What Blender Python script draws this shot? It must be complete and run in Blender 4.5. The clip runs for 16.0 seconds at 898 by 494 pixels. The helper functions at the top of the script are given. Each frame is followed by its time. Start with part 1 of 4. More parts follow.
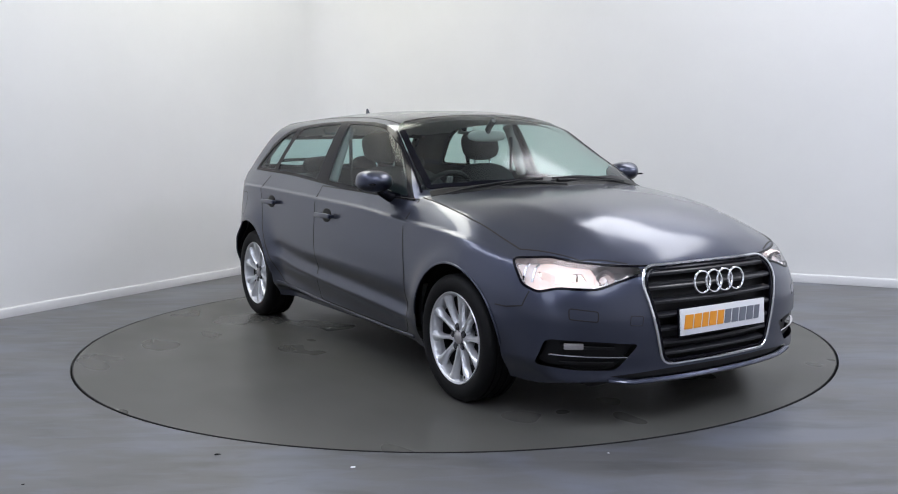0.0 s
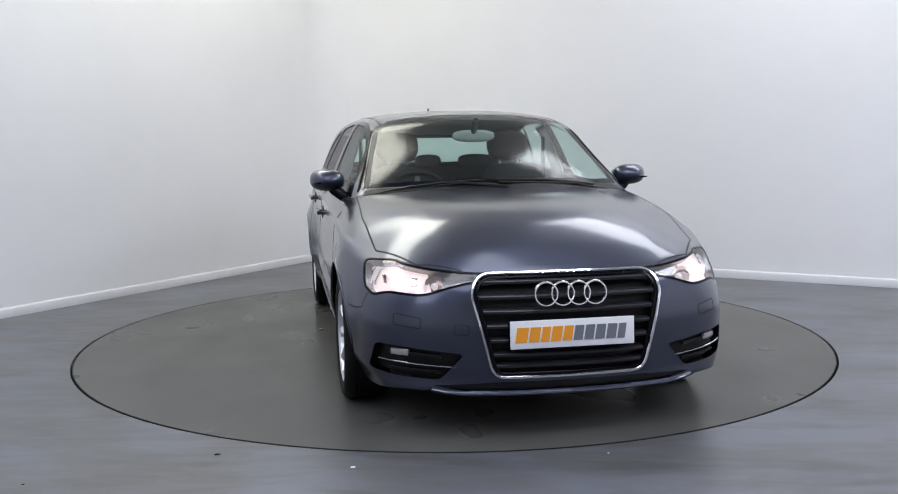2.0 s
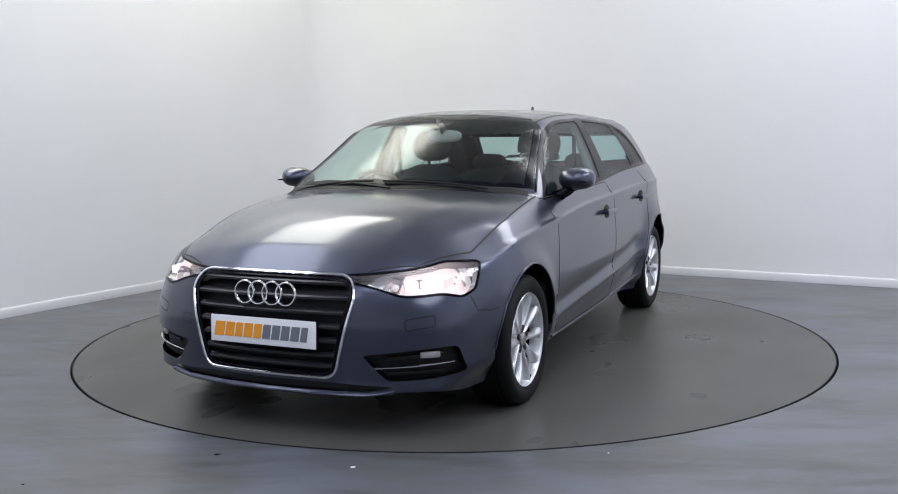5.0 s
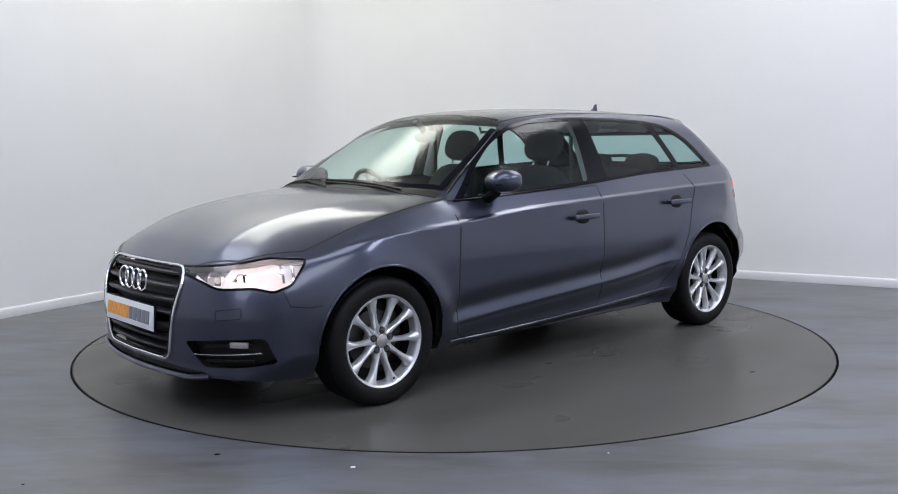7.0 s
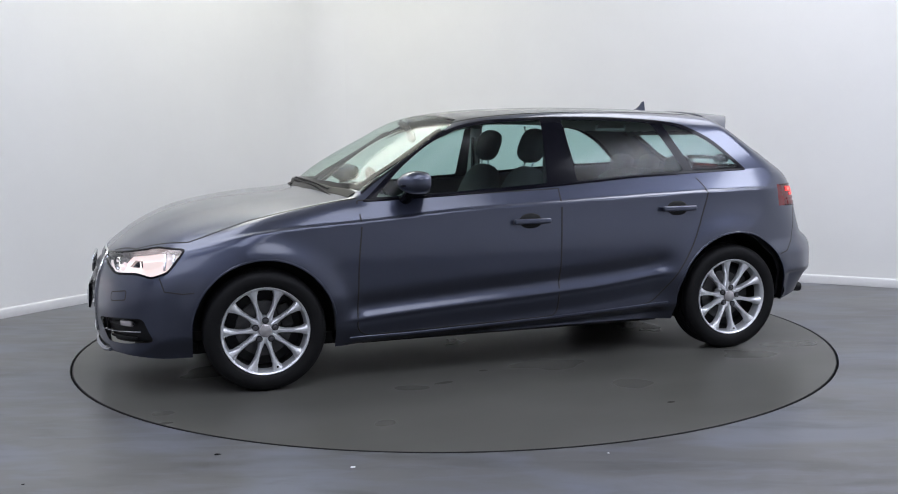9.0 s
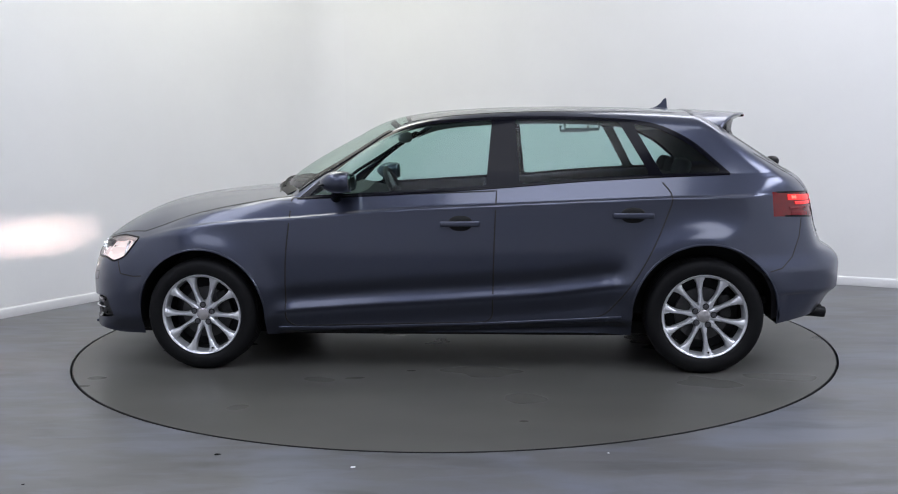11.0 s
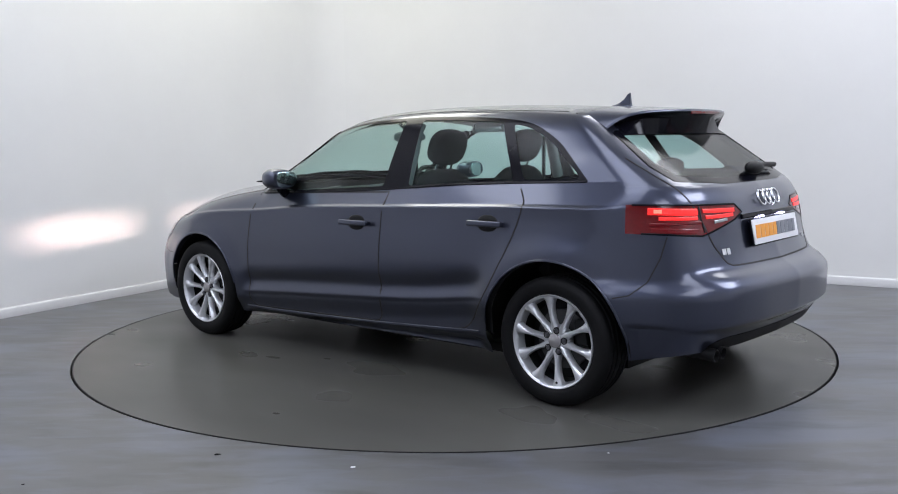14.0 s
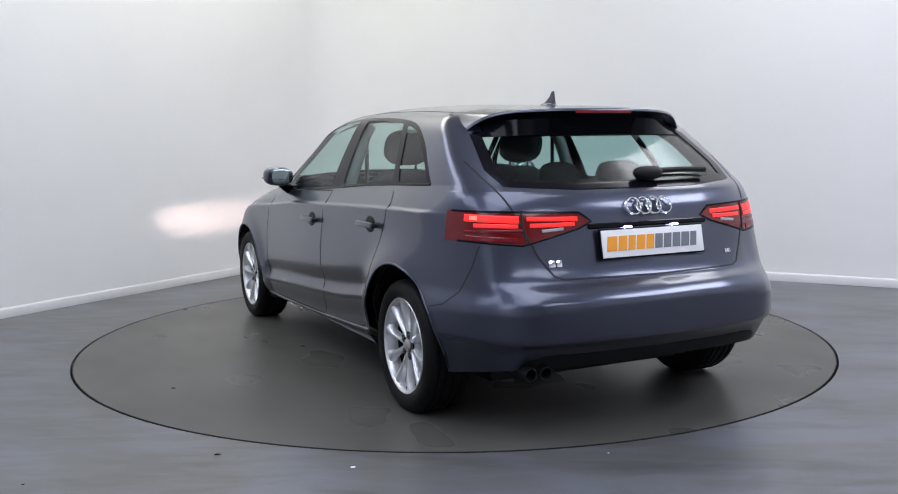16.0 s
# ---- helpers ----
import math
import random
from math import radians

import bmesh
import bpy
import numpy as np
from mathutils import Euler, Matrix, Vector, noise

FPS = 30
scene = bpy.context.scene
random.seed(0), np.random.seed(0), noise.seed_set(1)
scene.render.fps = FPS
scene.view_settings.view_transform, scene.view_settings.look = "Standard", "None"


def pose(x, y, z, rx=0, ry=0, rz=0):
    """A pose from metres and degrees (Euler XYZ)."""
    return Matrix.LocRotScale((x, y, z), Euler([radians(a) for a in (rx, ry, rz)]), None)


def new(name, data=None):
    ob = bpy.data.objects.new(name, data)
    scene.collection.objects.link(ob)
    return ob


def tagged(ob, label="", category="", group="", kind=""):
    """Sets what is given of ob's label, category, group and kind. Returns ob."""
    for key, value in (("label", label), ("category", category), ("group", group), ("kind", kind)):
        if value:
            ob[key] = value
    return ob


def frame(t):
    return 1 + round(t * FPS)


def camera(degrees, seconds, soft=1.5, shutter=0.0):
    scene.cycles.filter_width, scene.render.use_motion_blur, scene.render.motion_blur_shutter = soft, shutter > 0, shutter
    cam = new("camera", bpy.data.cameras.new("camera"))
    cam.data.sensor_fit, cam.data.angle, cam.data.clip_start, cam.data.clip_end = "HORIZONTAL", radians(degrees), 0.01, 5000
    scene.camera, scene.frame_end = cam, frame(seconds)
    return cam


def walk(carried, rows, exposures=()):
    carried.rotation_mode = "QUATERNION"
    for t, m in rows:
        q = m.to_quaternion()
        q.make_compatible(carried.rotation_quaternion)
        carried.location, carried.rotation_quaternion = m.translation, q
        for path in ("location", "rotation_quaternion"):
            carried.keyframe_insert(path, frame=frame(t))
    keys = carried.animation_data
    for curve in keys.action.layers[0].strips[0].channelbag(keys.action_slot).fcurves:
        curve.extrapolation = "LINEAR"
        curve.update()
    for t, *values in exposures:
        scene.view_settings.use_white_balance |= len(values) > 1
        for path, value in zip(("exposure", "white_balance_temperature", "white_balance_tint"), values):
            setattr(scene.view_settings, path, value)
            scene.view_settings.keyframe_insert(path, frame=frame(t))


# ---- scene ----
cam = camera(51.14, 16.0, soft=1.05)
EYE = (0.0, -5.764, 1.2195)
VIEW = Matrix.Translation(EYE) @ Matrix.Rotation(radians(0.21), 4, "Z") @ Matrix.Rotation(radians(90 - 6.635), 4, "X") @ Matrix.Rotation(radians(-0.73), 4, "Z")
walk(cam, [(0.0, VIEW), (16.0, VIEW)])

# ---------------------------------------------------------------- light
world = bpy.data.worlds.new("world")
scene.world = world
world.use_nodes = True
world.node_tree.nodes["Background"].inputs[0].default_value = (0.8, 0.85, 1.0, 1)
world.node_tree.nodes["Background"].inputs[1].default_value = 0.1
scene.view_settings.exposure = 0.12

# room: corner, the two wall directions, ceiling height
CORNER = Vector((-1.131, 4.149, 0))
D1 = Vector((-0.512, -0.859, 0)).normalized()
D2 = Vector((0.873, -0.488, 0)).normalized()
N1, N2 = Vector((-D1.y, D1.x, 0)), Vector((D2.y, -D2.x, 0))
LEN1, LEN2, CEIL = 13.0, 11.5, 4.2
TABLE_R = 2.2206


def room(a, b, z=0.0):
    """A place in the room: a metres along the left wall, b along the right wall from their corner."""
    return CORNER + D1 * a + D2 * b + Vector((0, 0, z))


# ---------------------------------------------------------------- materials
def material(name, color, rough=0.5, metal=0.0, noise_scale=0.0, noise_amount=0.0, bump=0.0, bump_scale=200.0, coat=0.0, spec=0.5, color2=None, stretch=None):
    m = bpy.data.materials.new(name)
    m.use_nodes = True
    nt = m.node_tree
    b = nt.nodes["Principled BSDF"]
    b.inputs["Base Color"].default_value = (*color, 1)
    b.inputs["Roughness"].default_value = rough
    b.inputs["Metallic"].default_value = metal
    b.inputs["Coat Weight"].default_value = coat
    b.inputs["Coat Roughness"].default_value = 0.13
    b.inputs["Specular IOR Level"].default_value = spec
    tc = nt.nodes.new("ShaderNodeTexCoord")
    src = tc.outputs["Object"]
    if stretch:
        mp = nt.nodes.new("ShaderNodeMapping")
        mp.inputs["Scale"].default_value = stretch
        nt.links.new(src, mp.inputs["Vector"])
        src = mp.outputs["Vector"]
    if noise_scale:
        n = nt.nodes.new("ShaderNodeTexNoise")
        n.inputs["Scale"].default_value = noise_scale
        n.inputs["Detail"].default_value = 6
        n.inputs["Roughness"].default_value = 0.65
        nt.links.new(src, n.inputs["Vector"])
        mix = nt.nodes.new("ShaderNodeMix")
        mix.data_type = "RGBA"
        c2 = color2 or tuple(max(0.0, v * (1 - noise_amount)) for v in color)
        mix.inputs["A"].default_value = (*c2, 1)
        mix.inputs["B"].default_value = (*color, 1)
        ramp = nt.nodes.new("ShaderNodeMapRange")
        ramp.inputs["From Min"].default_value = 0.35
        ramp.inputs["From Max"].default_value = 0.65
        nt.links.new(n.outputs["Fac"], ramp.inputs["Value"])
        nt.links.new(ramp.outputs["Result"], mix.inputs["Factor"])
        nt.links.new(mix.outputs["Result"], b.inputs["Base Color"])
    if bump:
        n2 = nt.nodes.new("ShaderNodeTexNoise")
        n2.inputs["Scale"].default_value = bump_scale
        nt.links.new(src, n2.inputs["Vector"])
        bp = nt.nodes.new("ShaderNodeBump")
        bp.inputs["Strength"].default_value = bump
        bp.inputs["Distance"].default_value = 0.002
        nt.links.new(n2.outputs["Fac"], bp.inputs["Height"])
        nt.links.new(bp.outputs["Normal"], b.inputs["Normal"])
    return m


def glowing(name, color, strength, base=(0.8, 0.8, 0.8)):
    m = material(name, base, 0.3)
    b = m.node_tree.nodes["Principled BSDF"]
    b.inputs["Emission Color"].default_value = (*color, 1)
    b.inputs["Emission Strength"].default_value = strength
    return m


def glass(name, tint, rough=0.0, gloss=0.06):
    """A thin pane: mostly clear, with a tint and a mirror gloss."""
    m = bpy.data.materials.new(name)
    m.use_nodes = True
    nt = m.node_tree
    nt.nodes.remove(nt.nodes["Principled BSDF"])
    out = nt.nodes["Material Output"]
    tr = nt.nodes.new("ShaderNodeBsdfTransparent")
    tr.inputs["Color"].default_value = (*tint, 1)
    gl = nt.nodes.new("ShaderNodeBsdfGlossy")
    gl.inputs["Roughness"].default_value = 0.09 + rough
    lw = nt.nodes.new("ShaderNodeLayerWeight")
    pw = nt.nodes.new("ShaderNodeMath")
    pw.operation = "POWER"
    pw.inputs[1].default_value = 3.5
    nt.links.new(lw.outputs["Facing"], pw.inputs[0])
    fr = nt.nodes.new("ShaderNodeMapRange")
    fr.inputs["To Min"].default_value = gloss
    fr.inputs["To Max"].default_value = 0.55
    nt.links.new(pw.outputs[0], fr.inputs["Value"])
    mix = nt.nodes.new("ShaderNodeMixShader")
    nt.links.new(fr.outputs["Result"], mix.inputs["Fac"])
    nt.links.new(tr.outputs[0], mix.inputs[1])
    nt.links.new(gl.outputs[0], mix.inputs[2])
    nt.links.new(mix.outputs[0], out.inputs["Surface"])
    return m


def worn_floor(name, dark, light, rough, smear, wear, spec):
    """Smooth floor paint with broad smears, drying marks and fine scuffs."""
    m = material(name, light, rough)
    nt = m.node_tree
    b = nt.nodes["Principled BSDF"]
    tc = nt.nodes.new("ShaderNodeTexCoord")

    def tone(scale, stretch, lo, hi, detail=5.0, warp=0.0):
        mp = nt.nodes.new("ShaderNodeMapping")
        mp.inputs["Scale"].default_value = stretch
        mp.inputs["Rotation"].default_value = (0, 0, 0.5)
        nt.links.new(tc.outputs["Object"], mp.inputs["Vector"])
        n = nt.nodes.new("ShaderNodeTexNoise")
        n.inputs["Scale"].default_value = scale
        n.inputs["Detail"].default_value = detail
        n.inputs["Distortion"].default_value = warp
        nt.links.new(mp.outputs["Vector"], n.inputs["Vector"])
        r = nt.nodes.new("ShaderNodeMapRange")
        r.inputs["From Min"].default_value, r.inputs["From Max"].default_value = lo, hi
        nt.links.new(n.outputs["Fac"], r.inputs["Value"])
        return r.outputs["Result"]

    def blend(a, bcol, f):
        x = nt.nodes.new("ShaderNodeMix")
        x.data_type = "RGBA"
        for key, v in (("A", a), ("B", bcol)):
            if isinstance(v, tuple):
                x.inputs[key].default_value = (*v, 1)
            else:
                nt.links.new(v, x.inputs[key])
        nt.links.new(f, x.inputs["Factor"])
        return x.outputs["Result"]

    c = blend(dark, light, tone(0.6, (0.8, 1.6, 1), 0.28, 0.72, 3))
    c = blend(c, tuple(v * 0.72 for v in dark), tone(1.3, (1, 1.5, 1), 0.0, 1.2, 2))
    c = blend(c, tuple(min(1, v * 1.45) for v in light), tone(0.9, (0.7, 1.9, 1), 0.10, 1.1, 2))
    def part_of(f):
        k = nt.nodes.new("ShaderNodeMath")
        k.operation = "MULTIPLY"
        k.inputs[1].default_value = wear
        nt.links.new(f, k.inputs[0])
        return k.outputs[0]

    c = blend(c, smear, part_of(tone(1.5, (0.8, 1.7, 1), 0.48, 0.64, 9, 0.4)))
    c = blend(c, tuple(v * 0.8 for v in dark), part_of(tone(3.1, (0.6, 2.0, 1), 0.50, 0.78, 8, 0.8)))
    c = blend(c, smear, part_of(tone(7.0, (0.5, 1.8, 1), 0.50, 0.80, 8, 0.6)))
    c = blend(c, smear, part_of(tone(60.0, (0.5, 1.5, 1), 0.62, 0.95, 3)))
    nt.links.new(c, b.inputs["Base Color"])
    b.inputs["Specular IOR Level"].default_value = spec
    rg = nt.nodes.new("ShaderNodeMapRange")
    rg.inputs["To Min"].default_value, rg.inputs["To Max"].default_value = rough - 0.07, rough + 0.12
    nt.links.new(tone(1.2, (1, 1.6, 1), 0.0, 1.0, 2), rg.inputs["Value"])
    nt.links.new(rg.outputs["Result"], b.inputs["Roughness"])
    return m


WALL = material("wall paint", (0.80, 0.80, 0.79), 0.55, noise_scale=0.7, noise_amount=0.04, bump=0.15, bump_scale=60)
CEILING = material("ceiling paint", (0.82, 0.82, 0.82), 0.8, noise_scale=1.0, noise_amount=0.03)
SKIRT = material("skirting paint", (0.62, 0.62, 0.63), 0.4, noise_scale=5, noise_amount=0.05)
FLOOR = worn_floor("painted floor", (0.056, 0.055, 0.052), (0.098, 0.098, 0.101), 0.33, (0.122, 0.130, 0.156), 0.85, 0.45)
TABLE = worn_floor("turntable paint", (0.056, 0.055, 0.048), (0.078, 0.077, 0.069), 0.27, (0.092, 0.092, 0.086), 0.12, 0.12)
PIT = material("dark gap", (0.01, 0.01, 0.01), 0.8)
PAINT = material("metallic grey paint", (0.056, 0.064, 0.099), 0.34, metal=0.88, noise_scale=900, noise_amount=0.22, coat=0.9)
BLACK = material("black plastic", (0.006, 0.006, 0.0065), 0.5, spec=0.25, noise_scale=60, noise_amount=0.2)
GLOSS_BLACK = material("gloss black trim", (0.004, 0.004, 0.007), 0.14, spec=0.12, noise_scale=20, noise_amount=0.1)
SLAT = material("satin black slat", (0.018, 0.018, 0.021), 0.28, spec=0.5, noise_scale=20, noise_amount=0.1)
RUBBER = material("tyre rubber", (0.0055, 0.0055, 0.006), 0.6, spec=0.2, noise_scale=25, noise_amount=0.3, bump=0.2, bump_scale=90)
ALLOY = material("silver alloy", (0.72, 0.73, 0.75), 0.30, metal=0.7, noise_scale=40, noise_amount=0.06)
CHROME = material("chrome", (0.82, 0.83, 0.85), 0.1, metal=1.0)
LINING = material("dark cabin trim", (0.022, 0.022, 0.024), 0.7, noise_scale=30, noise_amount=0.2)
FABRIC = material("charcoal seat cloth", (0.028, 0.028, 0.031), 0.9, noise_scale=90, noise_amount=0.35, bump=0.3, bump_scale=400)
HEADLINER = material("light headliner", (0.45, 0.45, 0.43), 0.9, noise_scale=50, noise_amount=0.06)
PILLAR_TRIM = material("grey pillar trim", (0.075, 0.077, 0.078), 0.8, noise_scale=50, noise_amount=0.1)
GLASS = glass("green tinted windscreen glass", (0.76, 0.88, 0.83), 0.07, gloss=0.05)
SIDE_GLASS = glass("green tinted side glass", (0.64, 0.80, 0.78), 0.08, gloss=0.02)
LENS = glass("clear lens", (0.96, 0.96, 0.96), -0.07)
PLATE_WHITE = material("plate white", (0.82, 0.82, 0.83), 0.3, noise_scale=8, noise_amount=0.03)
DARK_METAL = material("dark underbody metal", (0.014, 0.014, 0.014), 0.6, metal=0.3, noise_scale=20, noise_amount=0.3)
STEEL_DARK = material("dull bolt steel", (0.12, 0.12, 0.13), 0.45, metal=0.6)
STEEL = material("brake steel", (0.10, 0.10, 0.10), 0.45, metal=0.8, noise_scale=30, noise_amount=0.2)


# ---------------------------------------------------------------- mesh tools
def mesh_object(name, verts, faces, mat, parent=None, label="", smooth=True):
    me = bpy.data.meshes.new(name)
    me.from_pydata([tuple(v) for v in verts], [], faces)
    me.materials.append(mat)
    if smooth:
        me.shade_smooth()
    ob = new(name, me)
    if parent:
        ob.parent = parent
    if label:
        tagged(ob, label)
    return ob


def part(name, bm, mat, parent=None, label="", smooth=True, recalc=True):
    if recalc:
        bmesh.ops.recalc_face_normals(bm, faces=bm.faces)
    me = bpy.data.meshes.new(name)
    bm.to_mesh(me)
    bm.free()
    me.materials.append(mat)
    if smooth:
        me.shade_smooth()
        me.set_sharp_from_angle(angle=radians(38))
    ob = new(name, me)
    if parent:
        ob.parent = parent
    if label:
        tagged(ob, label)
    return ob


def box_bm(sx, sy, sz, m=None, bevel=0.0, seg=2, bm=None):
    bm = bm or bmesh.new()
    r = bmesh.ops.create_cube(bm, size=1.0, matrix=(m or Matrix()) @ Matrix.Diagonal((sx, sy, sz, 1)))
    if bevel:
        es = list({e for v in r["verts"] for e in v.link_edges})
        bmesh.ops.bevel(bm, geom=es, offset=bevel, segments=seg, affect="EDGES", profile=0.6)
    return bm


def cyl_bm(r1, r2, depth, m=None, seg=32, bm=None):
    bm = bm or bmesh.new()
    bmesh.ops.create_cone(bm, cap_ends=True, segments=seg, radius1=r1, radius2=r2, depth=depth, matrix=m or Matrix())
    return bm


# ---------------------------------------------------------------- room
def build_room():
    def hit(ang):
        d = Vector((math.cos(ang), math.sin(ang), 0))
        best = 1e9
        for p0, n in ((CORNER, N1), (CORNER, N2), (room(LEN1, 0), -N2), (room(0, LEN2), -N1)):
            k = d.dot(-n)
            if k > 1e-6:
                best = min(best, (Vector((0, 0, 0)) - p0).dot(n) / k)
        return d * best

    angs = sorted([i * math.tau / 192 for i in range(192)] + [math.atan2(p.y, p.x) % math.tau for p in (CORNER, room(LEN1, 0), room(0, LEN2), room(LEN1, LEN2))])
    verts, faces = [], []
    n = len(angs)
    R = TABLE_R + 0.006
    for a in angs:
        c, s = math.cos(a), math.sin(a)
        h = hit(a)
        verts += [(R * c, R * s, -0.06), (R * c, R * s, -0.0015), (R * c * 1.0008, R * s * 1.0008, 0), (h.x, h.y, 0)]
    for i in range(n):
        j = (i + 1) % n
        for k in range(3):
            faces.append((i * 4 + k, j * 4 + k, j * 4 + k + 1, i * 4 + k + 1))
    fl = mesh_object("floor", verts, faces, FLOOR, smooth=False)
    tagged(fl, "grey painted smooth floor with scuffs round the turntable", "floor", kind="structure")
    pit = part("turntable_pit", cyl_bm(TABLE_R + 0.3, TABLE_R + 0.3, 0.02, pose(0, 0, -0.07), 96), PIT, smooth=False)
    tagged(pit, "dark pit floor under the turntable gap", "pit", kind="structure")
    # walls: the two seen ones meet in a rounded corner
    r, T = 0.55, 0.15
    path = [room(LEN1, 0)]
    for i in range(17):
        a = i / 16 * math.pi / 2
        path.append(room(r - r * math.sin(a), r - r * math.cos(a)))
    path.append(room(0, LEN2))

    def slab(name, pts, out, label):
        bm = bmesh.new()
        rows = []
        for p, o in zip(pts, out):
            rows.append([bm.verts.new(p), bm.verts.new(p + Vector((0, 0, CEIL))), bm.verts.new(p + o * T + Vector((0, 0, CEIL))), bm.verts.new(p + o * T)])
        for A, B in zip(rows, rows[1:]):
            for k in range(4):
                bm.faces.new((A[k], A[(k + 1) % 4], B[(k + 1) % 4], B[k]))
        ob = part(name, bm, WALL)
        tagged(ob, label, "wall", kind="structure")

    half = len(path) // 2
    outs = [-D2] + [(-D2 * math.cos(i / 16 * math.pi / 2) - D1 * math.sin(i / 16 * math.pi / 2)) for i in range(17)] + [-D1]
    slab("wall_west", path[:half + 1], outs[:half + 1], "plain off-white painted studio wall with rounded corner")
    slab("wall_north", path[half:], outs[half:], "plain off-white painted studio wall with rounded corner")
    slab("wall_south", [room(LEN1, LEN2), room(LEN1, 0)], [D1, D1], "plain off-white painted studio wall")
    slab("wall_east", [room(0, LEN2), room(LEN1, LEN2)], [D2, D2], "plain off-white painted studio wall")
    c = [room(-0.2, -0.2), room(LEN1 + 0.2, -0.2), room(LEN1 + 0.2, LEN2 + 0.2), room(-0.2, LEN2 + 0.2)]
    bm = bmesh.new()
    lo = [bm.verts.new(p + Vector((0, 0, CEIL))) for p in c]
    hi = [bm.verts.new(p + Vector((0, 0, CEIL + 0.15))) for p in c]
    bm.faces.new(lo), bm.faces.new(hi)
    for i in range(4):
        bm.faces.new((lo[i], lo[(i + 1) % 4], hi[(i + 1) % 4], hi[i]))
    tagged(part("ceiling", bm, CEILING, smooth=False), "plain white ceiling", "ceiling", kind="structure")
    # skirting board with a sloped top, along the two seen walls
    prof = [(0.002, 0.0), (0.022, 0.0), (0.022, 0.058), (0.016, 0.066), (0.002, 0.072)]
    bm = bmesh.new()
    rows = [[bm.verts.new(p - o * d + Vector((0, 0, z))) for d, z in prof] for p, o in zip(path, outs)]
    for A, B in zip(rows, rows[1:]):
        for k in range(len(prof) - 1):
            bm.faces.new((A[k], A[k + 1], B[k + 1], B[k]))
    tagged(part("baseboard", bm, SKIRT, recalc=True), "pale grey skirting board along the studio walls", "skirting board", kind="structure")


def build_lights():
    """Ceiling panels added out of view over turntable and studio, set to brighten walls."""
    # place along both walls, length along both walls, power, tint
    warm, cool, blue = (1.0, 0.99, 0.86), (0.90, 0.95, 1.14), (0.85, 0.93, 1.26)
    # powers and tints are assumed, chosen for the tones of walls and car
    spots = [(2.5, 0.86, 2.90, 1.30, 56, warm), (1.0, 4.9, 1.40, 2.90, 58, (0.97, 0.98, 1.04)), (5.6, 1.0, 2.90, 1.40, 34, cool), (5.4, 4.9, 2.90, 2.00, 38, cool), (8.1, 1.9, 2.90, 2.00, 26, blue), (8.1, 5.0, 2.90, 2.00, 26, blue), (11.2, 3.4, 2.90, 2.00, 28, blue), (2.6, 8.6, 2.90, 2.00, 150, cool), (7.5, 8.8, 2.90, 2.00, 62, cool)]
    FR = material("panel frame", (0.7, 0.7, 0.7), 0.4)
    DF = glowing("panel diffuser", (0.95, 0.97, 1.0), 0.9)
    ang = math.atan2(D1.y, D1.x)
    for a, b, ln, lb, power, tint in spots:
        p = room(a, b, CEIL)
        m = Matrix.Translation(p) @ Matrix.Rotation(ang, 4, "Z")
        e = new("ceiling_light")
        e.matrix_world = m
        bm = bmesh.new()
        for sx, sy, x, y in ((ln + 0.06, 0.03, 0, lb / 2 + 0.015), (ln + 0.06, 0.03, 0, -lb / 2 - 0.015), (0.03, lb, ln / 2 + 0.015, 0), (0.03, lb, -ln / 2 - 0.015, 0)):
            box_bm(sx, sy, 0.04, pose(x, y, -0.022), bm=bm)
        part("frame", bm, FR, e, smooth=False)
        part("diffuser", box_bm(ln, lb, 0.01, pose(0, 0, -0.012)), DF, e, "glowing white diffuser", smooth=False)
        tagged(e, "white square-edged ceiling light panel, assumed out of view, switched on", "ceiling light", group="studio ceiling lights")
        la = bpy.data.lights.new("panel_lamp", "AREA")
        la.shape, la.size, la.size_y, la.energy, la.color = "RECTANGLE", ln - 0.05, lb - 0.05, power, tint
        lo = new("panel_lamp", la)
        lo.matrix_world = m @ pose(0, 0, -0.05)


def paint_chip(x, y, size, turn, mat, label):
    bm = bmesh.new()
    ring = [bm.verts.new((size * r * math.cos(a), size * 0.6 * r * math.sin(a), 0.0)) for a, r in ((0, 1), (0.9, 0.7), (1.9, 1.0), (3.0, 0.8), (4.1, 1.0), (5.2, 0.75))]
    up = [bm.verts.new((v.co.x * 0.85, v.co.y * 0.85, size * 0.25)) for v in ring]
    bm.faces.new(ring), bm.faces.new(up)
    for i in range(6):
        bm.faces.new((ring[i], ring[(i + 1) % 6], up[(i + 1) % 6], up[i]))
    ob = part("paint_chip", bm, mat, smooth=False)
    ob.matrix_world = pose(x, y, 0.0005, 0, 0, turn)
    tagged(ob, label, "paint chip", group="chips on the floor")


build_room()
build_lights()

# ---------------------------------------------------------------- car body surface
CURVES = {}


